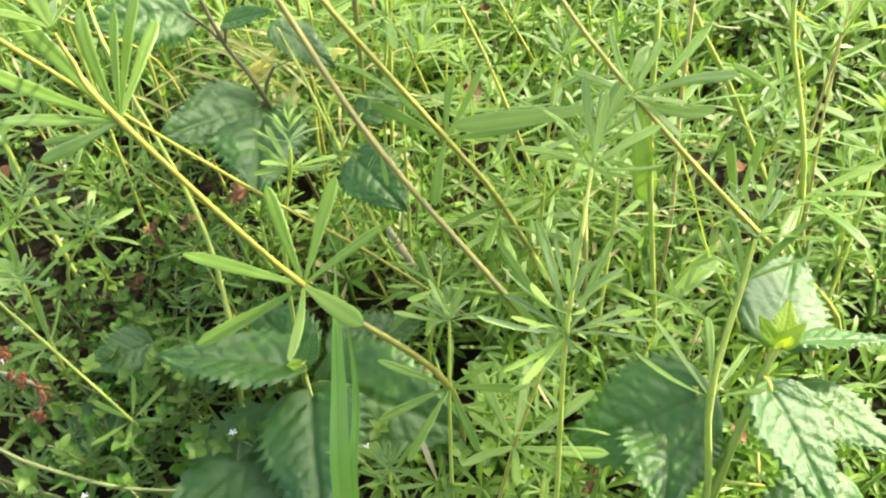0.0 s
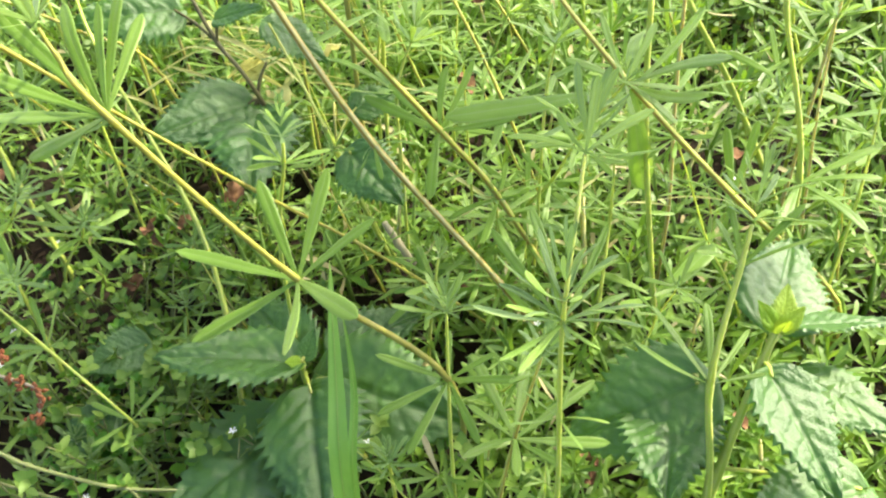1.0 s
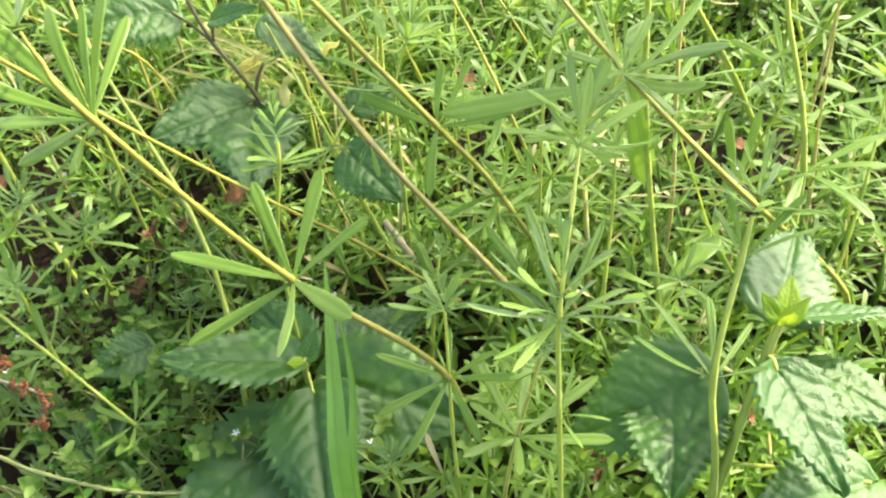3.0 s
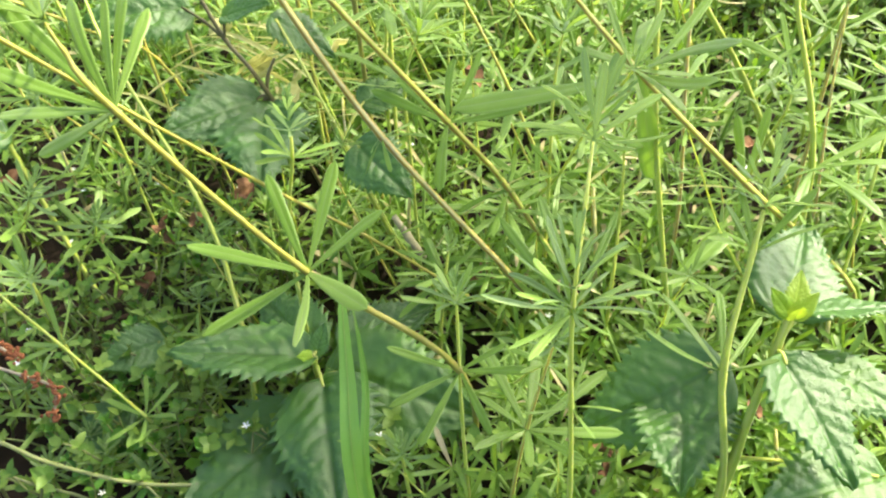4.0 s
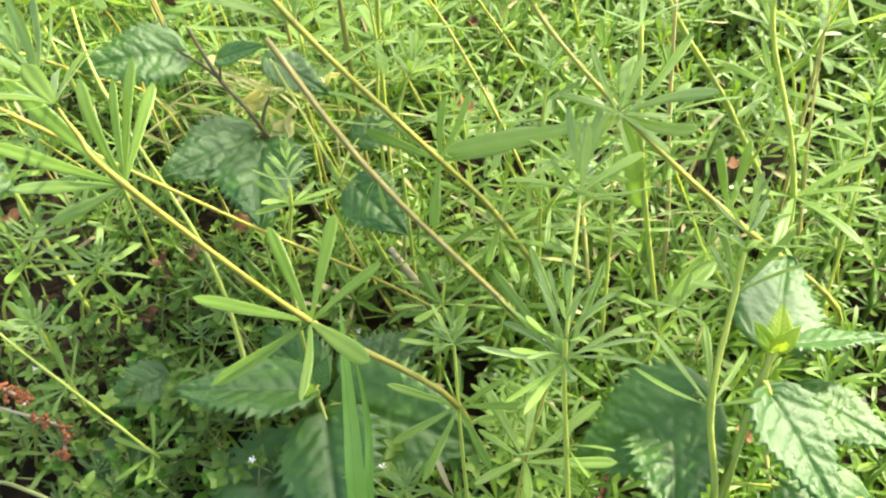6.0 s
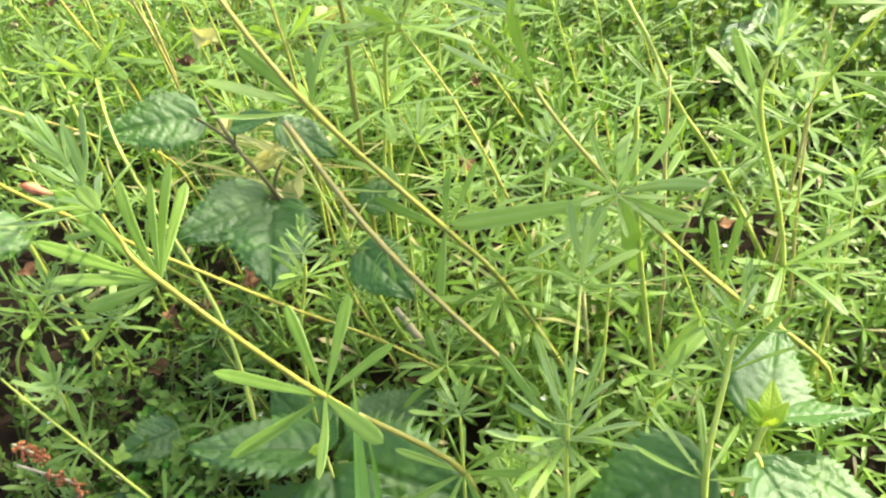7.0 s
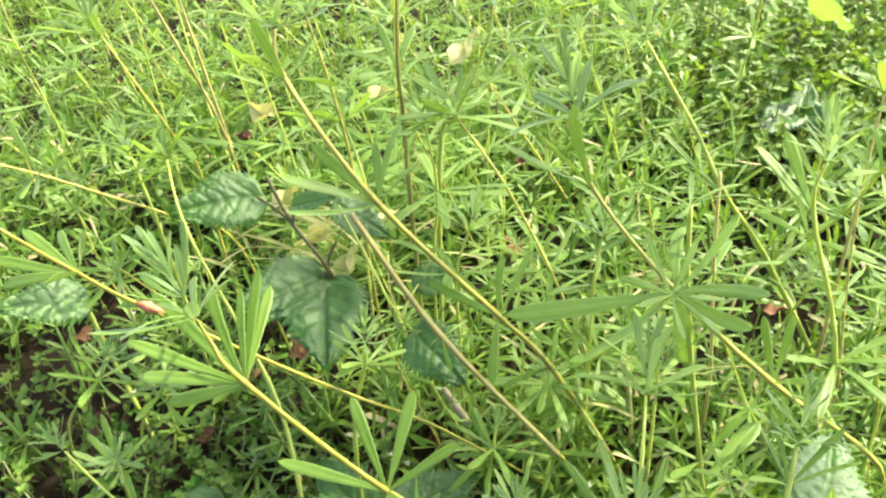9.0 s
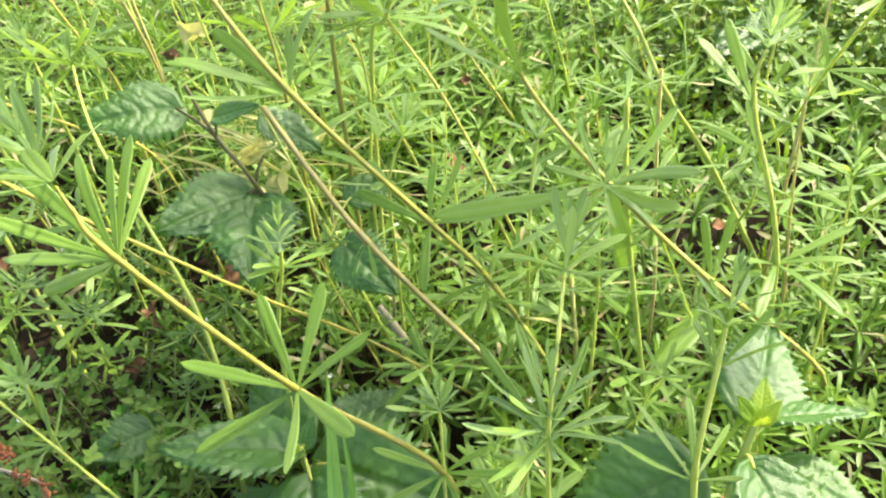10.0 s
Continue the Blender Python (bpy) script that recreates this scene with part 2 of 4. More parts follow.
def cleavers(nodes, colour, label, rings, thick=0.0016, thin=0.0012, crown=0.0, group="cleavers stems", tiers=4, slim=1.0, tufts=(), dense=False):
    """A cleavers stem through its nodes, from root to end. rings: for each node None, leaf tips, or (n, size, rise, phase)."""
    base = Vector(nodes[0])
    thing = tagged(new("cleavers_plant"), label, "plant", group)
    thing.location = base
    local = [Vector(p) - base for p in nodes]
    vs, fs, ix = stalk(local, thick, thin * 0.6 if crown else thin)
    part("stem", mesh_from("stem", vs, fs, STEMS[colour], ix), thing)
    for k, ring in enumerate(rings):
        if not ring:
            continue
        axis = (local[min(k + 1, len(local) - 1)] - local[max(k - 1, 0)]).normalized()
        if isinstance(ring[0], int):
            tips = ring_tips(local[k], axis, *ring)
        else:
            tips = [Vector(t) + local[k] for t in ring]
        up = axis if isinstance(ring[0], int) else axis + Vector((0, -0.35, 0.45))
        for tip in tips:
            leaf_part(thing, local[k], tip, up, wide=slim * rng.uniform(0.85, 1.05))
    for k, size in tufts:
        crown_tip(thing, local[k], local[min(k + 1, len(local) - 1)] - local[k - 1], size, 4, True)
    if crown:
        crown_tip(thing, local[-1], (local[-1] - local[-2]), crown, tiers, dense)
    return thing


def nettle_leaf_mesh(name, wide, teeth, mat, bulge=0.05, droop=-0.18, fold=0.10):
    """A heart-shaped, saw-toothed nettle leaf 1 long on +y: sunken veins, and a net of fine creases between them."""
    per, cols = 4, 17
    rows = teeth * per
    verts, faces = [], []
    for i in range(rows + 1):
        v = i / rows
        body = wide * max(0.0, math.sin(math.pi * v ** 0.56)) ** 0.72 * (1 - 0.30 * v)
        for j in range(-cols, cols + 1):
            u = math.copysign(1 - (1 - abs(j) / cols) ** 1.4, j)
            edge = abs(u) ** 9
            saw = ((i + (2 if j > 0 else 0)) % per) / (per - 1)
            w = body * (1 + edge * (0.24 * saw - 0.13)) + 0.003
            y = v + edge * 0.030 * saw * (1 - 0.5 * v) - 0.13 * abs(u) ** 1.6 * (1 - v) ** 7 + 0.05 * abs(u) * v * (1 - v)
            x = u * w
            q = (v - 0.85 * abs(x) - 0.02) * 6.4 + 0.22 * noise.noise((u * 3, v * 5, wide * 40))
            d = abs(q - round(q)) * 2
            vein = math.exp(-((d / 0.20) ** 2)) * (1 - 0.4 * abs(u))
            near = noise.voronoi((x * 23, (y - 0.4 * abs(x)) * 27, wide * 50))[0]
            blister = min(1.0, (near[1] - near[0]) * 2.4) ** 0.55
            mid = math.exp(-((x / 0.022) ** 2))
            z = bulge * wide * ((0.40 + 0.60 * blister) * (1 - 0.85 * vein)) * (1 - mid) * (1 - edge) - 0.04 * mid * wide
            z += 0.16 * wide * noise.noise((u * 1.8, v * 3.2, wide * 90)) * abs(u) + 0.02 * wide * noise.noise((u * 9, v * 13, wide * 70))
            z += fold * body * abs(u) ** 1.4 + droop * (v * v - v) - 0.05 * wide * edge
            verts.append((x, y, z))
    n = 2 * cols + 1
    for i in range(rows):
        for j in range(n - 1):
            k = i * n + j
            faces.append((k, k + 1, k + n + 1, k + n))
    return mesh_from(name, verts, faces, [mat])


NETTLE = [nettle_leaf_mesh("nettle_leaf", w, t, M_NETTLE, b, d, f) for w, t, b, d, f in (
    (0.42, 14, 0.072, -0.14, 0.10), (0.44, 14, 0.058, -0.22, 0.06), (0.36, 13, 0.080, -0.05, 0.18))]
NETTLE_SMALL = [nettle_leaf_mesh("young_nettle_leaf", w, 10, M_NETTLE_YOUNG, 0.06, d) for w, d in ((0.30, 0.1), (0.34, -0.15))]


def nettle(nodes, label, leaves, thick=0.0022, thin=0.0016, colour="green"):
    """A nettle stem with stalked leaves. leaves: (node, base, tip, up, kind) with base, tip relative to the node."""
    base = Vector(nodes[0])
    thing = tagged(new("nettle_plant"), label, "plant", "nettles")
    thing.location = base
    local = [Vector(p) - base for p in nodes]
    vs, fs, ix = stalk(local, thick, thin)
    part("stem", mesh_from("stem", vs, fs, STEMS[colour], ix), thing)
    for at, root, tip, up, kind in leaves:
        at, root, tip = Vector(at) - base, Vector(root) - base, Vector(tip) - base
        vs, fs, ix = stalk([at, at.lerp(root, 0.5) + Vector((0, 0, 0.002)), root], 0.0009, 0.0007, 3, False)
        part("leaf_stalk", mesh_from("leaf_stalk", vs, fs, [STEMS[colour][0]], ix), thing)
        way = tip - root
        m = frame_for(root, way, up) @ Matrix.Scale(way.length, 4)
        part("leaf", (NETTLE + NETTLE_SMALL)[kind], thing, m)
    return thing


def husk_mesh(long, name, mat):
    """A small pointed grain, 2 across and swollen in the middle."""
    verts, faces = [(0, 0, -long)], []
    for z, w in ((-0.6, 0.6), (0.0, 0.85), (0.55, 0.5)):
        verts += [(w * math.cos(a * math.tau / 5 + z), w * math.sin(a * math.tau / 5 + z), z * long) for a in range(5)]
    verts.append((0, 0, long * 1.15))
    for a in range(5):
        b = (a + 1) % 5
        faces += [(0, 1 + b, 1 + a), (16, 11 + a, 11 + b)]
        faces += [(1 + q + a, 1 + q + b, 6 + q + b, 6 + q + a) for q in (0, 5)]
    return mesh_from(name, verts, faces, [mat])


HUSK = [husk_mesh(a, "husk", M_RUST) for a in (1.0, 1.3, 1.6)]


def seed_head(points, label, seeds=45, size=0.0017):
    """A dried stalk crowded with small rusty seed husks."""
    base = Vector(points[0])
    thing = tagged(new("dried_seed_head"), label, "seed head")
    thing.location = base
    line = glide([Vector(p) - base for p in points], 6)
    vs, fs, ix = stalk([Vector(p) - base for p in points], 0.0009, 0.0006, 4, False)
    part("stalk", mesh_from("stalk", vs, fs, [M_TWIG], ix), thing)
    for k in range(seeds):
        c = line[int(len(line) * (0.25 + 0.74 * rng.random()))] + Vector([rng.gauss(0, size) for _ in range(3)])
        turn = Euler([rng.uniform(0, 6) for _ in range(3)]).to_matrix().to_4x4()
        part("husk", HUSK[k % 3], thing, Matrix.Translation(c) @ turn @ Matrix.Scale(size * rng.uniform(0.6, 1.1), 4))
    return thing


def dead_leaf(at, way, size, mat, label):
    """A curled, withered leaf lying where it fell."""
    vs, fs = blade(7, oval, 0.32, 0.7, 0.5, 0.35, (-1, -0.5, 0, 0.5, 1), 1.2)
    vs = [(x + 0.05 * math.sin(y * 9), y, z + 0.06 * math.sin(x * 20 + y * 7)) for x, y, z in vs]
    ob = new("withered_leaf", mesh_from("withered_leaf", vs, fs, [mat]))
    ob.matrix_basis = frame_for(at, way, (0, -0.3, 1)) @ Matrix.Scale(size, 4)
    return tagged(ob, label, "dead leaf", "withered leaves")


def twig(points, thick, mat, label):
    base = Vector(points[0])
    vs, fs, ix = stalk([Vector(p) - base for p in points], thick, thick * 0.7, 4, False)
    vs = [v + Vector((0, 0, 0.15 * thick * math.sin(v.length * 900))) for v in vs]
    ob = new("dry_twig", mesh_from("dry_twig", vs, fs, [mat], ix))
    ob.location = base
    return tagged(ob, label, "twig", "dry twigs")


# ---------------------------------------------------------------- ground
def lump(x, y):
    return 0.006 * noise.noise((x * 9, y * 9, 0.3)) + 0.003 * noise.noise((x * 40, y * 40, 1.7))


def build_ground():
    xs = [-60, -20, -6, -2.5] + [-1.2 + 0.03 * k for k in range(81)] + [2.5, 6, 20, 60]
    ys = [-60, -20, -6, -2, -1] + [-0.5 + 0.03 * k for k in range(84)] + [2.6, 4, 8, 20, 60]
    verts = [(x, y, lump(x, y) if abs(x) < 2 and -0.6 < y < 2.3 else 0) for y in ys for x in xs]
    n = len(xs)
    faces = [(j * n + i, j * n + i + 1, (j + 1) * n + i + 1, (j + 1) * n + i) for j in range(len(ys) - 1) for i in range(n - 1)]
    tagged(new("ground", mesh_from("ground", verts, faces, [M_SOIL])), "dark crumbly soil under the weeds", "ground", kind="structure")


build_ground()


# ---------------------------------------------------------------- the plants that stand nearest
cleavers([(0.012, 0.200, 0.000), (0.008, 0.161, 0.131), (-0.044, 0.153, 0.199), (-0.081, 0.139, 0.276), (-0.089, 0.141, 0.293), (-0.092, 0.143, 0.300)], 'gold', 'long golden cleavers stem leaning over nettles, with whorled leaves',
         [None,
          [(-0.033, 0.013, 0.001), (-0.030, -0.014, -0.006), (-0.016, -0.033, -0.007), (0.013, -0.033, 0.002), (0.030, -0.010, 0.013), (0.000, 0.023, 0.006), (0.020, 0.003, 0.014)],
          [(-0.047, 0.011, 0.005), (-0.038, -0.017, -0.014), (0.006, -0.044, 0.011), (-0.017, 0.031, 0.022), (0.011, 0.027, 0.030), (0.030, 0.004, 0.025), (0.028, -0.035, 0.018)],
          [(-0.027, 0.011, 0.030), (-0.040, 0.008, 0.012), (-0.043, 0.010, -0.006), (-0.037, 0.011, -0.021), (-0.026, 0.021, -0.031), (-0.016, 0.027, 0.021), (-0.003, 0.022, 0.023), (0.003, 0.027, 0.027), (0.003, 0.033, 0.015)],
          None,
          None], 0.0017, 0.0007, 0.026, slim=1.0)
cleavers([(0.039, 0.276, -0.004), (0.033, 0.273, 0.034), (-0.004, 0.255, 0.092), (-0.040, 0.241, 0.139), (-0.074, 0.210, 0.197), (-0.124, 0.170, 0.282), (-0.135, 0.157, 0.309), (-0.145, 0.145, 0.336)], 'gold', 'slender golden cleavers stem reaching over the gap, with bright leaf whorls',
         [None,
          None,
          (7, 0.03, 10, 0.3),
          None,
          None,
          None,
          [(-0.027, 0.018, 0.006), (-0.034, 0.007, 0.002), (-0.030, 0.002, -0.006), (0.011, -0.028, 0.018), (-0.018, 0.023, 0.002), (0.018, -0.014, 0.026)],
          None], 0.0011, 0.0010, 0.017)
cleavers([(0.066, 0.284, -0.004), (0.064, 0.283, 0.013), (0.035, 0.257, 0.092), (-0.028, 0.254, 0.190), (-0.069, 0.267, 0.260)], 'pale', 'pale straw-coloured cleavers stem with brown grooves, leaning',
         [None,
          None,
          (6, 0.03, 0, 0.2),
          (5, 0.022, -20, 0.4),
          None], 0.0018, 0.0015)
cleavers([(0.087, 0.288, -0.004), (0.081, 0.289, 0.034), (0.034, 0.298, 0.123), (0.002, 0.283, 0.179), (-0.053, 0.259, 0.270), (-0.092, 0.280, 0.324), (-0.096, 0.291, 0.344)], 'brown', 'tall leaning cleavers stem with a bushy growing tip',
         [None,
          None,
          [(0.005, 0.027, 0.007), (0.016, -0.015, 0.018), (-0.010, -0.032, -0.007), (-0.030, -0.007, -0.010)],
          [(0.018, 0.025, 0.027), (0.039, -0.012, 0.015), (-0.004, -0.037, -0.016), (-0.028, 0.031, 0.010), (-0.041, 0.022, 0.008), (0.003, 0.033, 0.019)],
          [(-0.037, -0.023, 0.011), (-0.041, -0.008, 0.020), (-0.033, 0.020, 0.022), (0.009, 0.036, 0.024), (-0.006, 0.040, 0.012), (0.023, -0.012, 0.029)],
          [(-0.019, -0.017, 0.025), (-0.010, -0.021, 0.020), (-0.005, -0.014, 0.032), (0.016, 0.031, -0.016), (0.007, 0.030, 0.009)],
          None], 0.0021, 0.0016, 0.030, slim=1.05)
cleavers([(0.250, 0.275, -0.004), (0.235, 0.271, 0.063), (0.142, 0.243, 0.166), (0.089, 0.253, 0.219), (0.051, 0.292, 0.256), (0.042, 0.296, 0.291)], 'brown', 'stout cleavers stem with brown grooves and long broad leaves',
         [None,
          None,
          [(0.013, 0.024, 0.026), (0.002, 0.033, 0.017), (0.013, -0.020, 0.022)],
          [(-0.083, 0.002, -0.015), (-0.049, -0.045, 0.000), (0.016, 0.061, -0.003), (0.021, -0.050, 0.038), (0.012, -0.060, 0.029), (0.026, 0.040, -0.087), (0.039, 0.044, 0.017)],
          [(-0.045, -0.005, 0.029), (-0.034, -0.010, 0.040), (-0.013, -0.009, 0.050), (0.009, -0.001, 0.049), (0.023, -0.015, 0.034)],
          None], 0.0019, 0.0014, 0.034, slim=1.1)
cleavers([(0.205, 0.280, 0.000), (0.188, 0.273, 0.150), (0.165, 0.296, 0.235), (0.168, 0.303, 0.260)], 'green', 'upright yellow-green cleavers stem with a small leaf tuft',
         [None,
          [(0.041, 0.010, 0.017), (0.032, -0.014, 0.013), (0.015, -0.045, 0.005), (-0.034, -0.013, 0.017), (-0.023, -0.039, -0.001)],
          [(-0.022, 0.033, 0.022), (0.006, -0.025, 0.024), (-0.009, 0.034, 0.031)],
          None], 0.0017, 0.0013, 0.019)
cleavers([(0.252, 0.384, -0.004), (0.246, 0.384, 0.035), (0.189, 0.390, 0.138), (0.146, 0.371, 0.202), (0.128, 0.395, 0.237), (0.101, 0.435, 0.280)], 'green', 'thick yellow-green cleavers stem with tufted whorls',
         [None,
          None,
          None,
          [(-0.033, 0.039, 0.024), (0.021, -0.002, 0.021), (0.020, 0.022, 0.012), (-0.020, 0.035, 0.002), (-0.025, 0.024, -0.009)],
          [(-0.032, 0.003, 0.023), (0.025, 0.005, 0.018), (0.032, 0.008, 0.005)],
          None], 0.0024, 0.0018, 0.033, slim=0.60, dense=True)
cleavers([(0.074, 0.356, -0.004), (0.065, 0.358, 0.072), (0.037, 0.362, 0.151), (0.006, 0.378, 0.212), (-0.024, 0.397, 0.251)], 'brown', 'brown-grooved cleavers stem bending through the tangle',
         [None,
          None,
          (7, 0.050, 5, 0.2),
          None,
          (7, 0.048, 15, 0.4)], 0.0015, 0.0012, 0.030)
cleavers([(0.054, 0.113, -0.004), (0.051, 0.114, 0.117), (0.048, 0.114, 0.171), (0.046, 0.117, 0.215), (0.051, 0.141, 0.239), (0.055, 0.161, 0.246)], 'green', 'cleavers stem with soft grey-green young whorls, close by',
         [None,
          None,
          (5, 0.02, 10, 0.3),
          [(-0.021, 0.031, 0.012), (-0.008, 0.037, 0.016), (-0.018, -0.012, 0.021), (-0.020, -0.023, 0.011), (-0.015, -0.027, 0.011), (0.006, -0.024, 0.017), (0.023, 0.017, -0.004), (0.011, -0.016, 0.022), (0.017, 0.033, 0.012)],
          None,
          None], 0.0011, 0.0009, 0.022, slim=0.65, tufts=[(3, 0.023)], dense=True)
cleavers([(0.117, 0.117, -0.004), (0.1125, 0.121, 0.107), (0.104, 0.132, 0.166), (0.112, 0.154, 0.203), (0.116, 0.164, 0.214)], 'green', 'sturdy pale green cleavers stem with downy young leaves at its end',
         [None,
          None,
          [(-0.017, 0.029, 0.011), (-0.030, 0.003, 0.021), (0.005, 0.033, 0.008), (0.019, 0.022, 0.005), (0.006, -0.019, 0.030)],
          [(-0.002, 0.026, 0.001), (-0.000, 0.028, 0.011), (0.022, 0.014, 0.017), (0.025, 0.002, 0.012), (-0.020, -0.008, 0.015)],
          None], 0.0017, 0.0012, 0.022, slim=0.75, dense=True)
cleavers([(-0.189, 0.215, -0.004), (-0.187, 0.212, 0.019), (-0.165, 0.187, 0.061), (-0.195, 0.196, 0.110), (-0.214, 0.203, 0.134), (-0.228, 0.209, 0.153)], 'green', 'thin cleavers stem with small neat whorls over dark soil',
         [None,
          None,
          [(-0.023, 0.007, 0.006), (-0.016, -0.016, -0.000), (0.005, -0.020, 0.002), (0.019, -0.004, 0.007), (0.015, 0.017, 0.008), (-0.005, 0.022, 0.009)],
          [(-0.025, 0.006, -0.005), (-0.023, -0.005, -0.007), (0.005, -0.023, 0.008), (-0.004, 0.026, 0.007), (0.018, -0.001, 0.015), (-0.015, 0.024, 0.013)],
          None,
          None], 0.0010, 0.0009, 0.016)
cleavers([(-0.087, 0.239, -0.004), (-0.079, 0.234, 0.133), (-0.063, 0.223, 0.201), (-0.062, 0.225, 0.213)], 'green', 'upright cleavers shoot with a fresh leafy top',
         [None,
          None,
          [(-0.017, 0.009, 0.008), (-0.007, -0.016, 0.014), (0.009, 0.016, 0.001), (0.018, -0.006, 0.007), (-0.013, 0.017, 0.012), (0.020, 0.008, 0.002), (-0.010, -0.018, 0.010)],
          None], 0.0013, 0.0010, 0.016)
cleavers([(0.027, 0.138, -0.004), (0.030, 0.139, 0.065), (0.036, 0.143, 0.114), (0.045, 0.147, 0.163)], 'brown', 'cleavers stem with a wide open whorl of slender leaves',
         [None,
          None,
          [(-0.018, 0.039, 0.009), (0.008, 0.044, 0.008), (0.037, 0.027, 0.005), (0.040, -0.002, 0.000), (0.021, -0.020, 0.009), (-0.001, -0.029, 0.019), (-0.020, 0.015, 0.003), (-0.022, -0.020, 0.017)],
          None], 0.0013, 0.0010, 0.014)
cleavers([(0.009, 0.144, -0.004), (0.009, 0.147, 0.052), (0.008, 0.155, 0.107), (0.008, 0.167, 0.166)], 'green', 'short cleavers shoot topped by bunched leaves',
         [None,
          None,
          None,
          (6, 0.022, 30, 0.4)], 0.0013, 0.0010, 0.014)
broad_leaved = cleavers([(0.131, 0.258, -0.004), (0.129, 0.259, 0.043), (0.123, 0.263, 0.077), (0.107, 0.285, 0.179), (0.103, 0.299, 0.240)], 'green', 'straight upright cleavers stem with broad lower leaves',
         [None,
          None,
          [(0.037, 0.027, 0.026), (-0.030, 0.019, 0.001), (-0.026, -0.028, 0.022), (0.011, -0.032, 0.028)],
          (6, 0.03, 10, 0.1),
          (6, 0.034, 15, 0.5)], 0.0017, 0.0014)
leaf_part(broad_leaved, (-0.021, -0.039, 0.123), (0.013, -0.008, 0.132), (-0.5, -0.4, 0.75), wide=1.7, mesh=LEAF[0])
cleavers([(0.056, 0.294, -0.004), (0.057, 0.299, 0.107), (0.058, 0.309, 0.179), (0.062, 0.316, 0.209)], 'green', 'slim green cleavers stem with a tufted tip',
         [None,
          None,
          (5, 0.03, 10, 0.3),
          (6, 0.03, 20, 0.1)], 0.0013, 0.0010, 0.017)
cleavers([(0.142, 0.312, -0.004), (0.140, 0.318, 0.093), (0.134, 0.332, 0.169), (0.132, 0.347, 0.232)], 'pale', 'dry-looking cleavers stem in the thicket',
         [None,
          None,
          (6, 0.037, 5, 0.2),
          None], 0.0013, 0.0010)
cleavers([(0.240, 0.337, -0.004), (0.237, 0.341, 0.066), (0.228, 0.351, 0.139), (0.231, 0.374, 0.194)], 'pale', 'slender pale cleavers stem leaning outward',
         [None,
          None,
          (6, 0.037, 10, 0.2),
          (6, 0.037, 15, 0.5)], 0.0013, 0.0010, 0.025)
cleavers([(0.224, 0.263, -0.004), (0.226, 0.268, 0.046), (0.237, 0.296, 0.121), (0.240, 0.317, 0.175)], 'green', 'leaning cleavers stem at the edge of the thicket',
         [None,
          None,
          (7, 0.03, 10, 0.2),
          (7, 0.03, 15, 0.5)], 0.0013, 0.0010, 0.019)
cleavers([(-0.115, 0.202, -0.004), (-0.116, 0.204, 0.012), (-0.122, 0.242, 0.085), (-0.136, 0.270, 0.141), (-0.185, 0.324, 0.212), (-0.202, 0.358, 0.245)], 'green', 'thick pale green cleavers stem without lower leaves',
         [None,
          None,
          None,
          None,
          None,
          (6, 0.03, 10, 0.2)], 0.0019, 0.0013, 0.016)
cleavers([(-0.260, 0.166, -0.004), (-0.234, 0.161, 0.078), (-0.202, 0.156, 0.066), (-0.162, 0.152, 0.054), (-0.130, 0.157, 0.043)], 'olive', 'olive green stem lying low over the soil',
         [None,
          None,
          None,
          None,
          None], 0.0011, 0.0010)
cleavers([(-0.261, 0.163, -0.004), (-0.246, 0.161, 0.048), (-0.226, 0.159, 0.041), (-0.204, 0.157, 0.033), (-0.185, 0.155, 0.022)], 'olive', 'thin olive stem lying low over the soil',
         [None,
          None,
          None,
          None,
          None], 0.0009, 0.0008)
cleavers([(-0.231, 0.455, -0.004), (-0.227, 0.448, 0.132), (-0.221, 0.434, 0.199), (-0.218, 0.408, 0.237), (-0.248, 0.412, 0.308)], 'brown', 'brown-grooved cleavers stem arching over the thicket',
         [None,
          None,
          None,
          [(-0.014, -0.038, -0.006), (0.044, -0.016, 0.001), (0.038, -0.004, 0.014), (-0.003, 0.037, 0.012), (-0.031, 0.022, -0.001), (0.026, -0.034, -0.001)],
          (7, 0.043, 25, 0.2)], 0.0014, 0.0011, 0.030)
cleavers([(-0.235, 0.548, -0.004), (-0.237, 0.542, 0.127), (-0.239, 0.526, 0.209), (-0.269, 0.525, 0.314)], 'pale', 'bare straw-pale stem standing in the thicket',
         [None,
          None,
          None,
          (6, 0.037, 15, 0.2)], 0.0014, 0.0012)
cleavers([(-0.238, 0.549, -0.004), (-0.241, 0.551, 0.140), (-0.250, 0.555, 0.233), (-0.259, 0.563, 0.299)], 'pale', 'thin straw-pale stem beside another',
         [None,
          None,
          None,
          (6, 0.037, 15, 0.7)], 0.0013, 0.0011)
cleavers([(-0.056, 0.379, -0.004), (-0.056, 0.384, 0.211), (-0.056, 0.391, 0.256), (-0.056, 0.388, 0.286), (-0.053, 0.400, 0.336)], 'gold', 'yellow upright cleavers stem with a broad whorl',
         [None,
          None,
          None,
          [(-0.033, 0.008, 0.009), (-0.021, -0.026, 0.007), (0.029, 0.016, 0.002), (0.034, -0.024, -0.010), (0.008, 0.036, 0.015), (-0.014, 0.033, 0.017)],
          None], 0.0016, 0.0012)
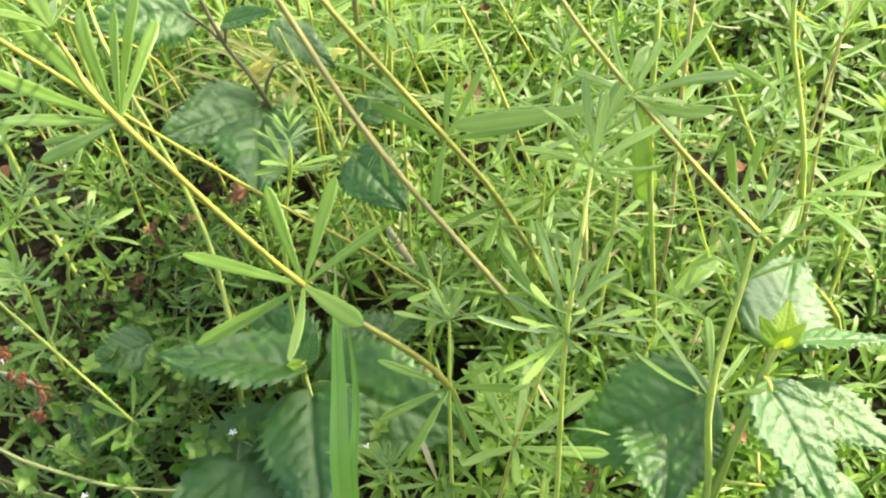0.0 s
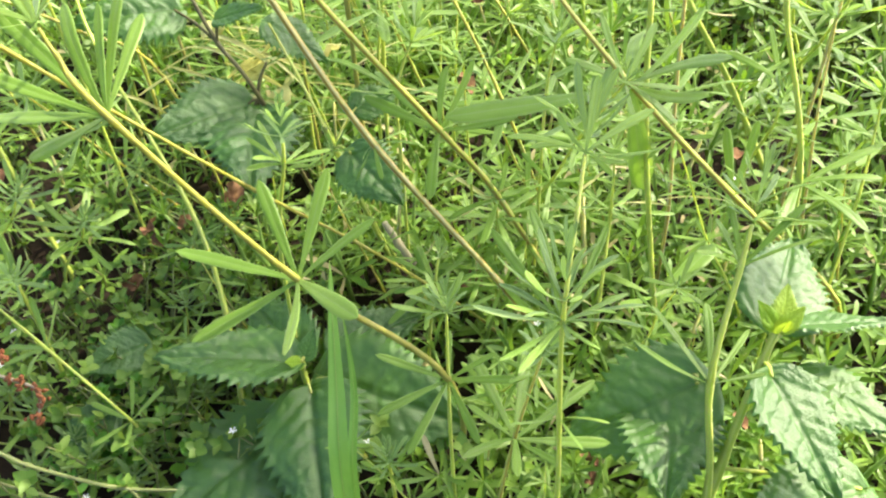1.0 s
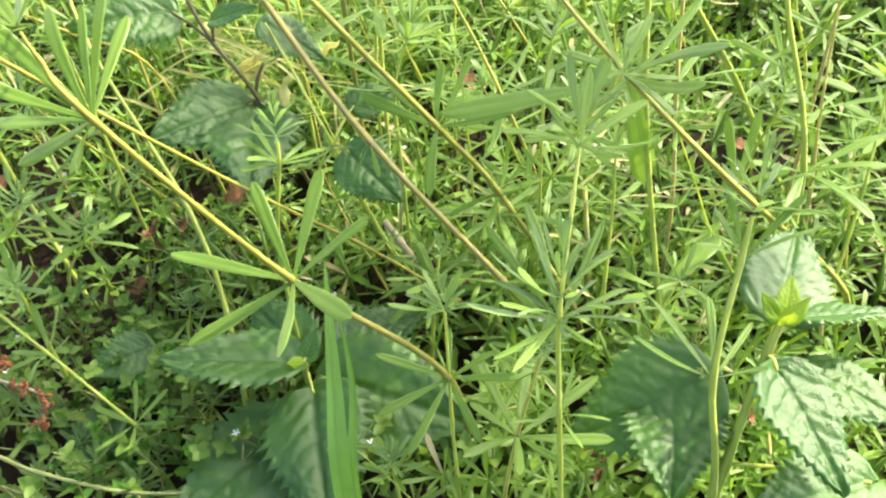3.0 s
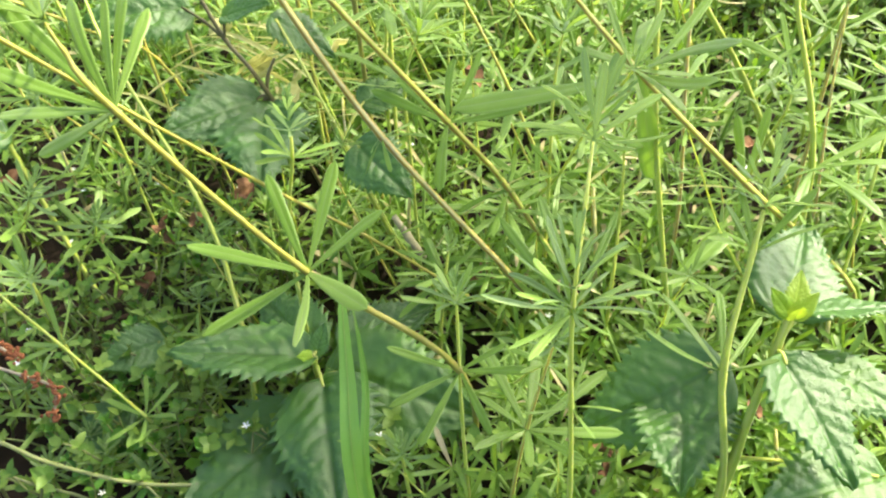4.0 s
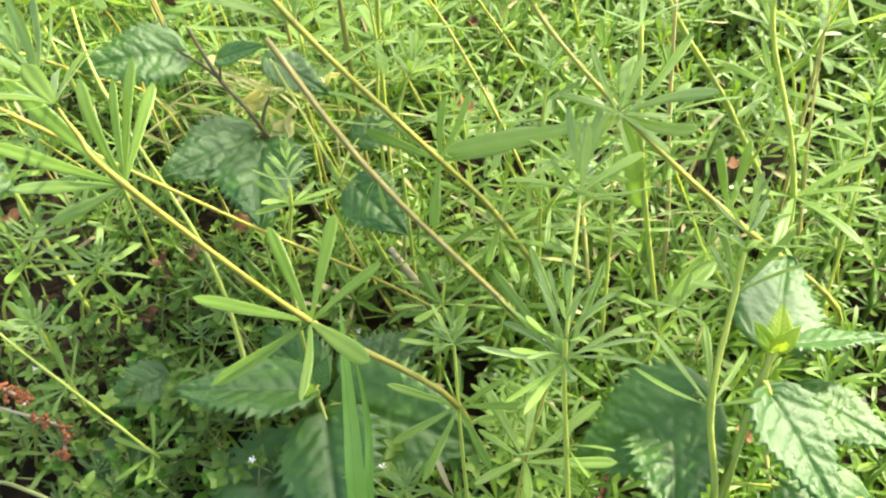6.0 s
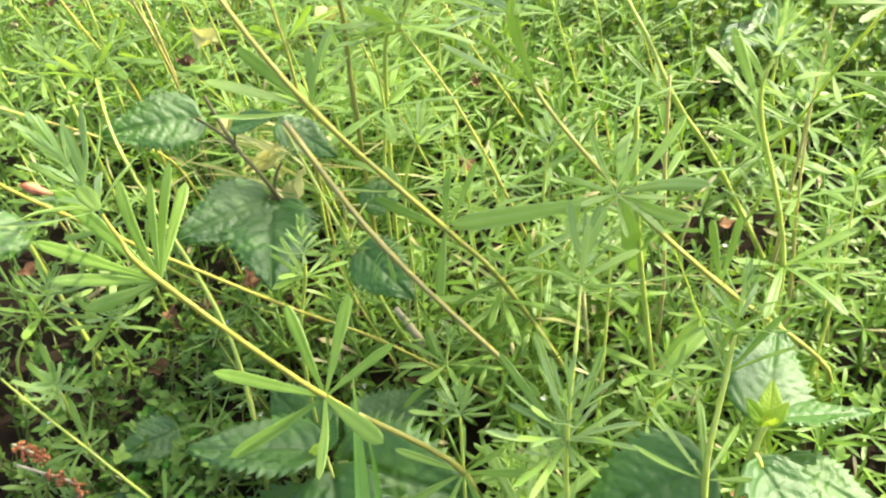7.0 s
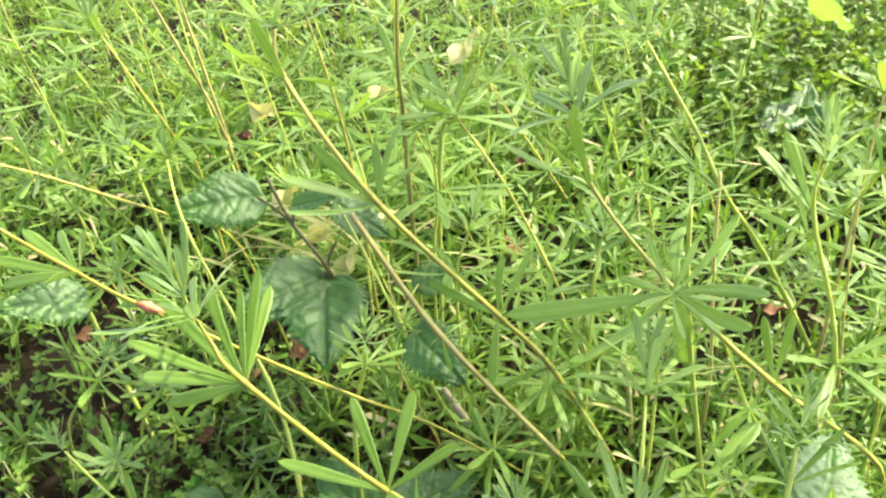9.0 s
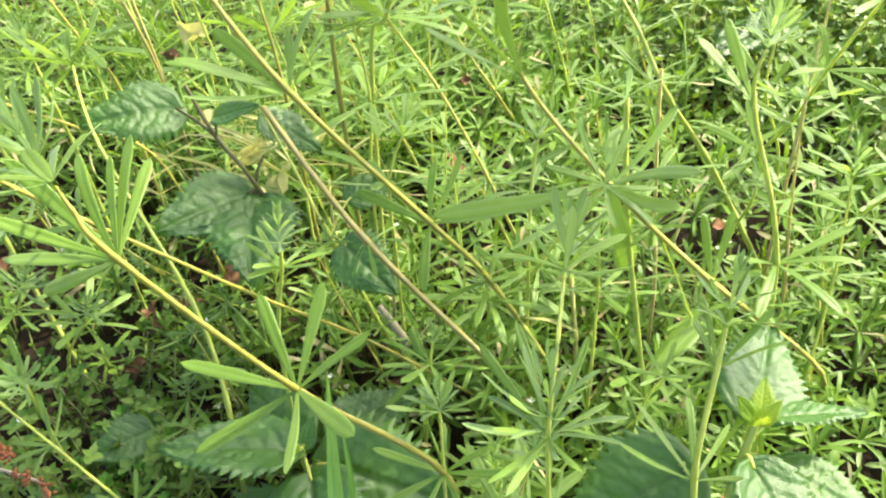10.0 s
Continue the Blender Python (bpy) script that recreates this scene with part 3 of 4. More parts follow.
cleavers([(-0.047, 0.397, -0.004), (-0.035, 0.394, 0.222), (-0.023, 0.392, 0.252), (-0.002, 0.391, 0.299), (0.002, 0.397, 0.317)], 'green', 'yellow-green cleavers stem with a spreading tuft',
         [None,
          None,
          [(-0.035, -0.022, 0.010), (-0.014, 0.030, 0.007), (0.047, -0.007, -0.011), (0.038, 0.010, -0.005), (0.020, 0.032, 0.005)],
          [(-0.020, 0.014, 0.017), (0.019, -0.022, 0.008), (0.024, -0.020, -0.004), (-0.016, -0.024, 0.013)],
          None], 0.0016, 0.0012, 0.026)
cleavers([(-0.172, 0.410, -0.004), (-0.187, 0.393, 0.154), (-0.214, 0.363, 0.201), (-0.242, 0.344, 0.230), (-0.269, 0.332, 0.252), (-0.296, 0.319, 0.271)], 'brown', 'brownish cleavers stem lying almost level',
         [None,
          None,
          None,
          None,
          [(-0.020, 0.021, 0.025), (0.020, -0.002, 0.028), (0.015, -0.030, 0.002), (0.032, -0.013, 0.016), (-0.025, -0.002, -0.023)],
          None], 0.0011, 0.0010, 0.021)
cleavers([(-0.234, 0.378, -0.004), (-0.232, 0.375, 0.168), (-0.230, 0.370, 0.214), (-0.236, 0.378, 0.242)], 'green', 'short green cleavers stem in a tangle',
         [None,
          None,
          None,
          (6, 0.037, 10, 0.2)], 0.0014, 0.0012, 0.021)
cleavers([(0.238, 0.372, -0.004), (0.237, 0.374, 0.074), (0.236, 0.382, 0.172), (0.248, 0.413, 0.248)], 'pale', 'brownish cleavers stem leaning away',
         [None,
          None,
          (6, 0.037, 10, 0.5),
          (6, 0.037, 15, 0.2)], 0.0016, 0.0012, 0.022)
cleavers([(0.275, 0.451, -0.004), (0.262, 0.447, 0.104), (0.236, 0.440, 0.166), (0.234, 0.441, 0.203)], 'green', 'small upright cleavers with pointed tuft',
         [None,
          None,
          [(-0.016, 0.030, 0.027), (0.024, 0.010, 0.031), (-0.033, 0.016, 0.007), (0.011, -0.024, 0.014)],
          None], 0.0014, 0.0012, 0.026)
cleavers([(-0.096, 0.416, -0.004), (-0.102, 0.426, 0.189), (-0.112, 0.443, 0.249), (-0.125, 0.455, 0.302)], 'gold', 'yellow cleavers stem among paler stems',
         [None,
          None,
          (6, 0.043, 12, 0.2),
          (6, 0.037, 15, 0.2)], 0.0014, 0.0012, 0.025)
cleavers([(-0.107, 0.431, -0.004), (-0.103, 0.432, 0.128), (-0.096, 0.432, 0.180), (-0.109, 0.450, 0.224)], 'green', 'leafy cleavers behind the leaning stems',
         [None,
          None,
          (7, 0.045, 8, 0.2),
          (7, 0.043, 15, 0.2)], 0.0014, 0.0012, 0.021)
cleavers([(-0.049, 0.393, -0.004), (-0.045, 0.392, 0.134), (-0.038, 0.389, 0.199), (-0.044, 0.398, 0.246)], 'green', 'cleavers with an open star of leaves',
         [None,
          None,
          (8, 0.053, 5, 0.2),
          (7, 0.043, 15, 0.2)], 0.0014, 0.0012, 0.021)
cleavers([(-0.025, 0.314, -0.004), (-0.024, 0.320, 0.121), (-0.024, 0.328, 0.175), (-0.015, 0.338, 0.201)], 'green', 'leafy cleavers between two leaning stems',
         [None,
          None,
          (7, 0.043, 8, 0.2),
          (7, 0.037, 18, 0.2)], 0.0014, 0.0012, 0.021)
cleavers([(0.091, 0.256, -0.004), (0.093, 0.265, 0.066), (0.097, 0.288, 0.122), (0.097, 0.297, 0.147)], 'green', 'cleavers with star-like whorls low in the thicket',
         [None,
          None,
          (8, 0.036, 5, 0.2),
          (7, 0.03, 15, 0.2)], 0.0013, 0.0011, 0.014)
cleavers([(-0.011, 0.242, -0.004), (-0.008, 0.247, 0.053), (-0.003, 0.258, 0.095), (-0.001, 0.263, 0.108)], 'green', 'low cleavers beside the golden stem',
         [None,
          None,
          (8, 0.034, 5, 0.2),
          None], 0.0013, 0.0011, 0.011)
cleavers([(0.032, 0.292, -0.004), (0.032, 0.295, 0.074), (0.033, 0.298, 0.108), (0.031, 0.297, 0.122)], 'green', 'low cleavers with long level leaves',
         [None,
          None,
          (8, 0.045, 2, 0.2),
          None], 0.0013, 0.0011, 0.011)
cleavers([(0.193, 0.366, -0.004), (0.199, 0.362, 0.092), (0.206, 0.357, 0.131), (0.208, 0.360, 0.143)], 'green', 'small pale cleavers shoot',
         [None,
          None,
          (7, 0.030, 20, 0.2),
          None], 0.0013, 0.0011, 0.018)
cleavers([(-0.018, 0.144, -0.004), (-0.019, 0.143, 0.058), (-0.019, 0.142, 0.086), (-0.019, 0.142, 0.094)], 'green', 'small bright cleavers shoot by the grass',
         [None,
          None,
          (6, 0.018, 35, 0.2),
          None], 0.0012, 0.0010, 0.012)
cleavers([(-0.235, 0.235, -0.003), (-0.211, 0.218, 0.125), (-0.205, 0.212, 0.140)], 'green', 'small leafy cleavers shoot over dark soil',
         [None,
          [(-0.022, 0.000, 0.016), (-0.017, 0.010, 0.019), (-0.012, 0.020, 0.024), (0.012, 0.018, 0.009), (0.014, 0.006, 0.004), (-0.016, -0.008, 0.009), (0.004, -0.016, 0.006)],
          None], 0.0012, 0.0010, 0.016)
cleavers([(-0.327, 0.308, -0.004), (-0.315, 0.311, 0.056), (-0.283, 0.319, 0.093), (-0.274, 0.320, 0.108)], 'green', 'bushy cleavers shoot in the shade',
         [None,
          None,
          (7, 0.037, 15, 0.3),
          None], 0.0012, 0.0010, 0.022)
cleavers([(-0.276, 0.317, -0.004), (-0.266, 0.318, 0.045), (-0.243, 0.320, 0.076), (-0.236, 0.317, 0.088)], 'green', 'low cleavers shoot in half shade',
         [None,
          None,
          (7, 0.035, 15, 0.3),
          None], 0.0012, 0.0010, 0.018)
cleavers([(-0.154, 0.226, -0.005), (-0.145, 0.226, 0.023), (-0.142, 0.223, 0.035)], 'green', 'tiny cleavers shoot between nettle leaves',
         [None,
          (6, 0.026, 10, 0.3),
          None], 0.0012, 0.0010, 0.011)
cleavers([(-0.148, 0.200, -0.021), (-0.143, 0.201, 0.010), (-0.142, 0.201, 0.018)], 'green', 'tiny cleavers shoot in deep shade',
         [None,
          (6, 0.026, 10, 0.3),
          None], 0.0011, 0.0009, 0.013)
cleavers([(-0.257, 0.209, -0.003), (-0.245, 0.210, 0.027), (-0.241, 0.210, 0.035)], 'green', 'tiny cleavers shoot in deep shade',
         [None,
          (6, 0.026, 10, 0.6),
          None], 0.0011, 0.0009, 0.013)
cleavers([(-0.207, 0.180, -0.009), (-0.199, 0.180, 0.022), (-0.197, 0.181, 0.030)], 'green', 'tiny cleavers shoot in deep shade',
         [None,
          (6, 0.024, 10, 0.1),
          None], 0.0011, 0.0009, 0.013)
cleavers([(-0.178, 0.281, -0.004), (-0.176, 0.281, 0.013), (-0.169, 0.281, 0.042), (-0.167, 0.281, 0.050)], 'green', 'tiny cleavers shoot in deep shade',
         [None,
          None,
          (7, 0.028, 10, 0.1),
          None], 0.0011, 0.0009, 0.014)
cleavers([(-0.185, 0.196, -0.023), (-0.174, 0.196, 0.007), (-0.172, 0.196, 0.015)], 'green', 'tiny cleavers shoot in deep shade',
         [None,
          (7, 0.03, 10, 0.3),
          None], 0.0011, 0.0009, 0.015)
cleavers([(-0.180, 0.226, -0.019), (-0.170, 0.227, 0.012), (-0.168, 0.228, 0.020)], 'green', 'tiny cleavers shoot in deep shade',
         [None,
          (7, 0.03, 10, 0.5),
          None], 0.0011, 0.0009, 0.015)
cleavers([(-0.250, 0.183, -0.017), (-0.237, 0.180, 0.008), (-0.234, 0.180, 0.016)], 'green', 'tiny cleavers shoot in deep shade',
         [None,
          (7, 0.026, 10, 0.3),
          None], 0.0011, 0.0009, 0.014)
cleavers([(-0.228, 0.194, -0.022), (-0.220, 0.197, 0.012), (-0.217, 0.198, 0.020)], 'green', 'tiny cleavers shoot in deep shade',
         [None,
          (7, 0.026, 10, 0.5),
          None], 0.0011, 0.0009, 0.014)
cleavers([(-0.180, 0.174, -0.003), (-0.174, 0.172, 0.018), (-0.171, 0.172, 0.025)], 'green', 'tiny cleavers shoot in deep shade',
         [None,
          (7, 0.024, 10, 0.8),
          None], 0.0011, 0.0009, 0.014)
cleavers([(-0.278, 0.221, -0.003), (-0.265, 0.223, 0.028), (-0.262, 0.223, 0.036)], 'green', 'tiny cleavers shoot in deep shade',
         [None,
          (7, 0.026, 10, 0.2),
          None], 0.0011, 0.0009, 0.014)
nettle([(-0.210, 0.190, 0.000), (-0.206, 0.228, 0.015), (-0.201, 0.227, 0.028)], 'dark nettle leaf low over the soil',
       [((-0.206, 0.228, 0.015), (-0.199, 0.214, 0.029), (-0.225, 0.187, 0.016), (0.000, -0.600, 0.800), 0)], thick=0.0020, thin=0.0014, colour='green')
nettle([(0.351, 0.720, -0.004), (0.344, 0.714, 0.053), (0.325, 0.696, 0.100), (0.321, 0.692, 0.112)], 'bluish nettle standing by the chickweed',
       [((0.325, 0.696, 0.100), (0.322, 0.698, 0.103), (0.277, 0.664, 0.095), (-0.450, -0.500, 0.740), 0),
        ((0.325, 0.696, 0.100), (0.328, 0.698, 0.103), (0.358, 0.669, 0.092), (-0.450, -0.500, 0.740), 1),
        ((0.325, 0.696, 0.100), (0.328, 0.700, 0.105), (0.347, 0.736, 0.119), (-0.450, -0.500, 0.740), 2)], thick=0.0020, thin=0.0014, colour='green')
nettle([(-0.270, 0.330, 0.000), (-0.301, 0.362, 0.124), (-0.295, 0.359, 0.137)], 'nettle with a glinting toothed leaf over bare soil',
       [((-0.301, 0.362, 0.124), (-0.292, 0.350, 0.141), (-0.333, 0.321, 0.157), (0.000, -0.400, 0.900), 0)], thick=0.0020, thin=0.0014, colour='green')
nettle([(0.118, 0.120, 0.000), (0.122, 0.135, 0.105), (0.131, 0.151, 0.155), (0.136, 0.158, 0.167)], 'nettle with wrinkled glossy leaves and a yellow-green top',
       [((0.133, 0.154, 0.160), (0.139, 0.168, 0.161), (0.160, 0.212, 0.166), (0.110, -0.220, 0.970), 0),
        ((0.133, 0.154, 0.160), (0.143, 0.162, 0.163), (0.180, 0.160, 0.168), (0.000, 0.450, 0.880), 2),
        ((0.131, 0.151, 0.155), (0.132, 0.143, 0.156), (0.145, 0.100, 0.142), (0.110, -0.260, 0.960), 2),
        ((0.131, 0.151, 0.155), (0.146, 0.147, 0.150), (0.174, 0.122, 0.149), (0.050, -0.050, 0.990), 0),
        ((0.122, 0.135, 0.105), (0.172, 0.122, 0.112), (0.122, 0.108, 0.112), (0.250, -0.050, 0.960), 0),
        ((0.136, 0.158, 0.167), (0.135, 0.157, 0.168), (0.127, 0.162, 0.178), (0.000, -0.800, 0.600), 3),
        ((0.136, 0.158, 0.167), (0.136, 0.156, 0.168), (0.144, 0.160, 0.177), (0.000, -0.800, 0.600), 4),
        ((0.136, 0.158, 0.167), (0.136, 0.155, 0.168), (0.134, 0.150, 0.180), (0.000, -0.900, 0.300), 3),
        ((0.136, 0.158, 0.167), (0.137, 0.159, 0.169), (0.141, 0.171, 0.178), (0.000, -0.600, 0.800), 4)], thick=0.0020, thin=0.0014, colour='green')
nettle([(0.105, 0.170, 0.000), (0.113, 0.164, 0.117), (0.112, 0.163, 0.131)], 'dark nettle with a broad leaf partly in shade',
       [((0.113, 0.164, 0.117), (0.114, 0.161, 0.129), (0.060, 0.152, 0.095), (-0.420, -0.450, 0.790), 0),
        ((0.113, 0.164, 0.117), (0.106, 0.161, 0.114), (0.092, 0.111, 0.119), (-0.300, -0.550, 0.780), 1)], thick=0.0018, thin=0.0014, colour='green')
nettle([(-0.045, 0.200, 0.000), (-0.074, 0.214, 0.053), (-0.073, 0.211, 0.080)], 'dark green nettle seen from above, its leaves spread wide',
       [((-0.073, 0.211, 0.077), (-0.080, 0.209, 0.084), (-0.148, 0.203, 0.095), (-0.300, 0.150, 0.940), 2),
        ((-0.074, 0.212, 0.056), (-0.080, 0.190, 0.050), (-0.138, 0.140, 0.038), (-0.250, -0.350, 0.900), 1),
        ((-0.073, 0.211, 0.072), (-0.067, 0.196, 0.074), (-0.050, 0.125, 0.060), (-0.100, -0.450, 0.880), 0),
        ((-0.074, 0.212, 0.060), (-0.062, 0.212, 0.066), (0.016, 0.188, 0.055), (-0.100, -0.480, 0.870), 1),
        ((-0.074, 0.212, 0.058), (-0.060, 0.232, 0.064), (-0.012, 0.262, 0.066), (-0.200, -0.480, 0.800), 2),
        ((-0.074, 0.212, 0.058), (-0.080, 0.228, 0.066), (-0.118, 0.268, 0.070), (-0.200, -0.480, 0.800), 0),
        ((-0.073, 0.211, 0.080), (-0.072, 0.212, 0.083), (-0.066, 0.222, 0.096), (0.000, -0.800, 0.600), 2),
        ((-0.073, 0.211, 0.080), (-0.073, 0.209, 0.083), (-0.078, 0.200, 0.094), (0.000, -0.500, 0.850), 3)], thick=0.0020, thin=0.0014, colour='green')
nettle([(-0.190, 0.240, 0.000), (-0.189, 0.265, 0.026), (-0.186, 0.264, 0.039)], 'dark nettle low in the shade',
       [((-0.189, 0.265, 0.026), (-0.182, 0.248, 0.051), (-0.215, 0.230, 0.048), (0.000, -0.600, 0.800), 1),
        ((-0.189, 0.265, 0.026), (-0.186, 0.261, 0.036), (-0.217, 0.265, 0.042), (0.000, -0.600, 0.800), 0)], thick=0.0020, thin=0.0014, colour='green')
nettle([(-0.100, 0.420, 0.000), (-0.111, 0.353, 0.158), (-0.133, 0.363, 0.192), (-0.148, 0.375, 0.222)], 'nettle with a dark brown stem and toothed leaves',
       [((-0.111, 0.353, 0.158), (-0.118, 0.348, 0.159), (-0.162, 0.305, 0.163), (0.450, -0.280, 0.850), 0),
        ((-0.111, 0.353, 0.158), (-0.117, 0.350, 0.154), (-0.101, 0.274, 0.148), (0.200, -0.300, 0.900), 0),
        ((-0.133, 0.363, 0.192), (-0.158, 0.374, 0.208), (-0.208, 0.350, 0.211), (0.580, -0.315, 0.750), 0),
        ((-0.133, 0.363, 0.192), (-0.129, 0.363, 0.206), (-0.100, 0.358, 0.215), (0.560, -0.300, 0.770), 2)], thick=0.0014, thin=0.0012, colour='dark')
nettle([(-0.030, 0.340, 0.000), (-0.060, 0.307, 0.154), (-0.062, 0.304, 0.167)], 'nettle tucked behind a cleavers stem',
       [((-0.060, 0.307, 0.154), (-0.046, 0.284, 0.165), (-0.017, 0.255, 0.153), (0.000, -0.700, 0.700), 0),
        ((-0.062, 0.304, 0.167), (-0.105, 0.381, 0.195), (-0.071, 0.375, 0.171), (0.560, -0.300, 0.770), 0),
        ((-0.060, 0.307, 0.154), (-0.049, 0.331, 0.165), (-0.024, 0.347, 0.167), (0.000, -0.600, 0.800), 0)], thick=0.0020, thin=0.0014, colour='green')


# ---------------------------------------------------------------- the thicket behind and between
def open_ground(x, y):
    """How thin the tall growth is: near the bare soil at one side, and over the chickweed further off."""
    bare = max(math.exp(-(((x + 0.26) / 0.13) ** 2 + ((y - 0.24) / 0.13) ** 2)), 1.3 * math.exp(-(((x + 0.29) / 0.08) ** 2 + ((y - 0.36) / 0.07) ** 2)))
    chick = math.exp(-(((x - 0.12 - 0.40 * y) / 0.15) ** 2 + ((y - 0.86) / 0.30) ** 2)) * 1.7
    bare = max(bare, 1.3 * math.exp(-(((x + 0.37) / 0.07) ** 2 + ((y - 0.45) / 0.07) ** 2)))
    dry = 0.9 * math.exp(-(((x + 0.15) / 0.10) ** 2 + ((y - 0.40) / 0.07) ** 2) ** 2)
    return max(bare, chick, dry)


def young_plant(height, bends, seedling):
    """A template: one upright cleavers plant with its whorls, at the origin."""
    r = random.Random(seedling)
    pts, p = [(0, 0, -0.005)], Vector((0, 0, 0))
    lean = Vector((r.uniform(-0.55, 0.05), r.uniform(-0.35, 0.15), 1)).normalized()
    for k in range(bends):
        p = p + lean * height / bends
        lean = (lean + Vector((r.uniform(-0.16, 0.10), r.uniform(-0.14, 0.14), 0.03))).normalized()
        pts.append(tuple(p))
    rings = [None] + [(r.choice((6, 7, 7, 8)), 0.024 + 0.014 * r.random(), r.uniform(0, 25), r.uniform(0, 1)) for _ in range(bends)]
    return cleavers(pts, r.choice(("green", "green", "green", "brown")), "upright cleavers plant in the thicket, ringed with leaf whorls", rings, 0.0013, 0.0009, 0.015, group="thicket of cleavers", tiers=2)


TEMPLATES = [young_plant(h, b, s) for h, b, s in ((0.17, 4, 1), (0.23, 5, 2), (0.13, 3, 3), (0.26, 5, 4), (0.10, 3, 5), (0.21, 4, 6))]
place = random.Random(21)
spots = [(-0.03, 0.30), (0.02, 0.33), (0.06, 0.29), (0.03, 0.38), (0.10, 0.34), (-0.06, 0.37), (0.08, 0.40), (0.00, 0.43)]
while len(spots) < 118:
    x, y = place.uniform(-0.5, 0.55), place.uniform(0.10, 0.95)
    if abs(x) > 0.16 + 0.55 * y or place.random() < 1.15 * open_ground(x, y) or (y < 0.22 and x < 0.02):
        continue
    if any((x - a) ** 2 + (y - b) ** 2 < 0.030 ** 2 for a, b in spots):
        continue
    spots.append((x, y))
for k, (x, y) in enumerate(spots):
    low = 0.95 if k < 8 else 0.45 if y < 0.22 else 0.66 if y < 0.38 else 0.95 if y < 0.5 else 1.25
    s = place.uniform(0.75, 1.1) * low
    m = pose(x, y, lump(x, y), place.uniform(-8, 8), place.uniform(-8, 8), place.gauss(0, 45))
    if k < len(TEMPLATES):
        TEMPLATES[k].matrix_basis = m @ Matrix.Scale(s, 4)
    else:
        copy_thing(TEMPLATES[k % 6], m).scale = (s, s, s)


class Heap:
    """Gathers many small leaves and stalks into one mesh."""

    def __init__(self):
        self.v, self.f, self.i, self.n = [], [], [], 0

    def add(self, verts, faces, m, index=0):
        a = np.asarray(verts, float)
        m = np.asarray(m, float)
        self.v.append(a @ m[:3, :3].T + m[:3, 3])
        self.f += [tuple(q + self.n for q in f) for f in faces]
        self.i += [index] * len(faces)
        self.n += len(a)

    def build(self, name, mats, label, category):
        me = mesh_from(name, np.concatenate(self.v).tolist(), self.f, mats, self.i)
        return tagged(new(name, me), label, category, kind="stuff")


SMALL = [blade(5, lance, w, f, b, 0, (-1, 0, 1)) for w, f, b in ((0.066, 0.25, -0.12), (0.058, 0.3, 0.12), (0.072, 0.2, -0.22))]
ROUND = [blade(4, oval, w, f, b, 0, (-1, 0, 1)) for w, f, b in ((0.34, 0.3, -0.1), (0.38, 0.2, 0.15), (0.30, 0.35, -0.25))]


def heap_cleavers(heap, x, y, z, height, r, large=1.0):
    p, lean = Vector((x, y, z)), Vector((r.uniform(-0.45, 0.2), r.uniform(-0.35, 0.2), 1)).normalized()
    stops = max(2, round(height / 0.045))
    pts = [p]
    for k in range(stops):
        q = p + lean * height / stops
        lean = (lean + Vector((r.uniform(-0.2, 0.2), r.uniform(-0.2, 0.2), 0))).normalized()
        n = r.choice((6, 7, 8))
        a = lean.orthogonal().normalized()
        b = lean.cross(a)
        ph = r.uniform(0, 6)
        for j in range(n):
            t = ph + j * math.tau / n
            rise = radians(r.uniform(-5, 35) if k < stops - 1 else r.uniform(20, 65))
            s = large * r.uniform(0.018, 0.034) * (0.7 if k == stops - 1 else 1)
            way = (a * math.cos(t) + b * math.sin(t)) * math.cos(rise) + lean * math.sin(rise)
            heap.add(*r.choice(SMALL), frame_for(q, way, lean) @ Matrix.Scale(s, 4), 2 if r.random() < 0.035 else 0)
        pts.append(q)
        p = q
    vs, fs, _ = stalk(pts, 0.0014, 0.0009, 1, False)
    heap.add(vs, fs, Matrix.Identity(4), r.choice((1, 1, 1, 1, 1, 1, 1, 1, 3)))


r = random.Random(5)
heap = Heap()
for k in range(3000):
    y = 0.05 + 2.2 * r.random() ** 1.5
    x = r.uniform(-0.5 - 0.6 * y, 0.5 + 0.6 * y)
    if r.random() < open_ground(x, y) or (y < 0.25 and -0.4 < x < -0.02):
        continue
    heap_cleavers(heap, x, y, lump(x, y), r.uniform(0.03, 0.07) if y < 0.3 else r.uniform(0.05, 0.11) if y < 0.5 else r.uniform(0.06, 0.15), r, 1.0 if y < 0.4 else 1.3)
for k in range(190):
    x, y = r.uniform(0.0, 0.42), r.uniform(0.04, 0.42)
    heap_cleavers(heap, x, y, lump(x, y), r.uniform(0.03, 0.07), r)
for k in range(620):
    y = r.uniform(-0.2, 2.25)
    x = r.choice((-1, 1)) * (0.45 + 0.6 * max(0.0, y) + r.uniform(0, 0.55))
    heap_cleavers(heap, x, y, lump(x, y), r.uniform(0.06, 0.17), r)
for k in range(110):
    x, y = r.uniform(-0.6, 0.6), r.uniform(-0.24, 0.03)
    heap_cleavers(heap, x, y, lump(x, y), r.uniform(0.04, 0.09), r)
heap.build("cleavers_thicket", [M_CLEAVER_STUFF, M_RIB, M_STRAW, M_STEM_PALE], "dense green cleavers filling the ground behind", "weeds")


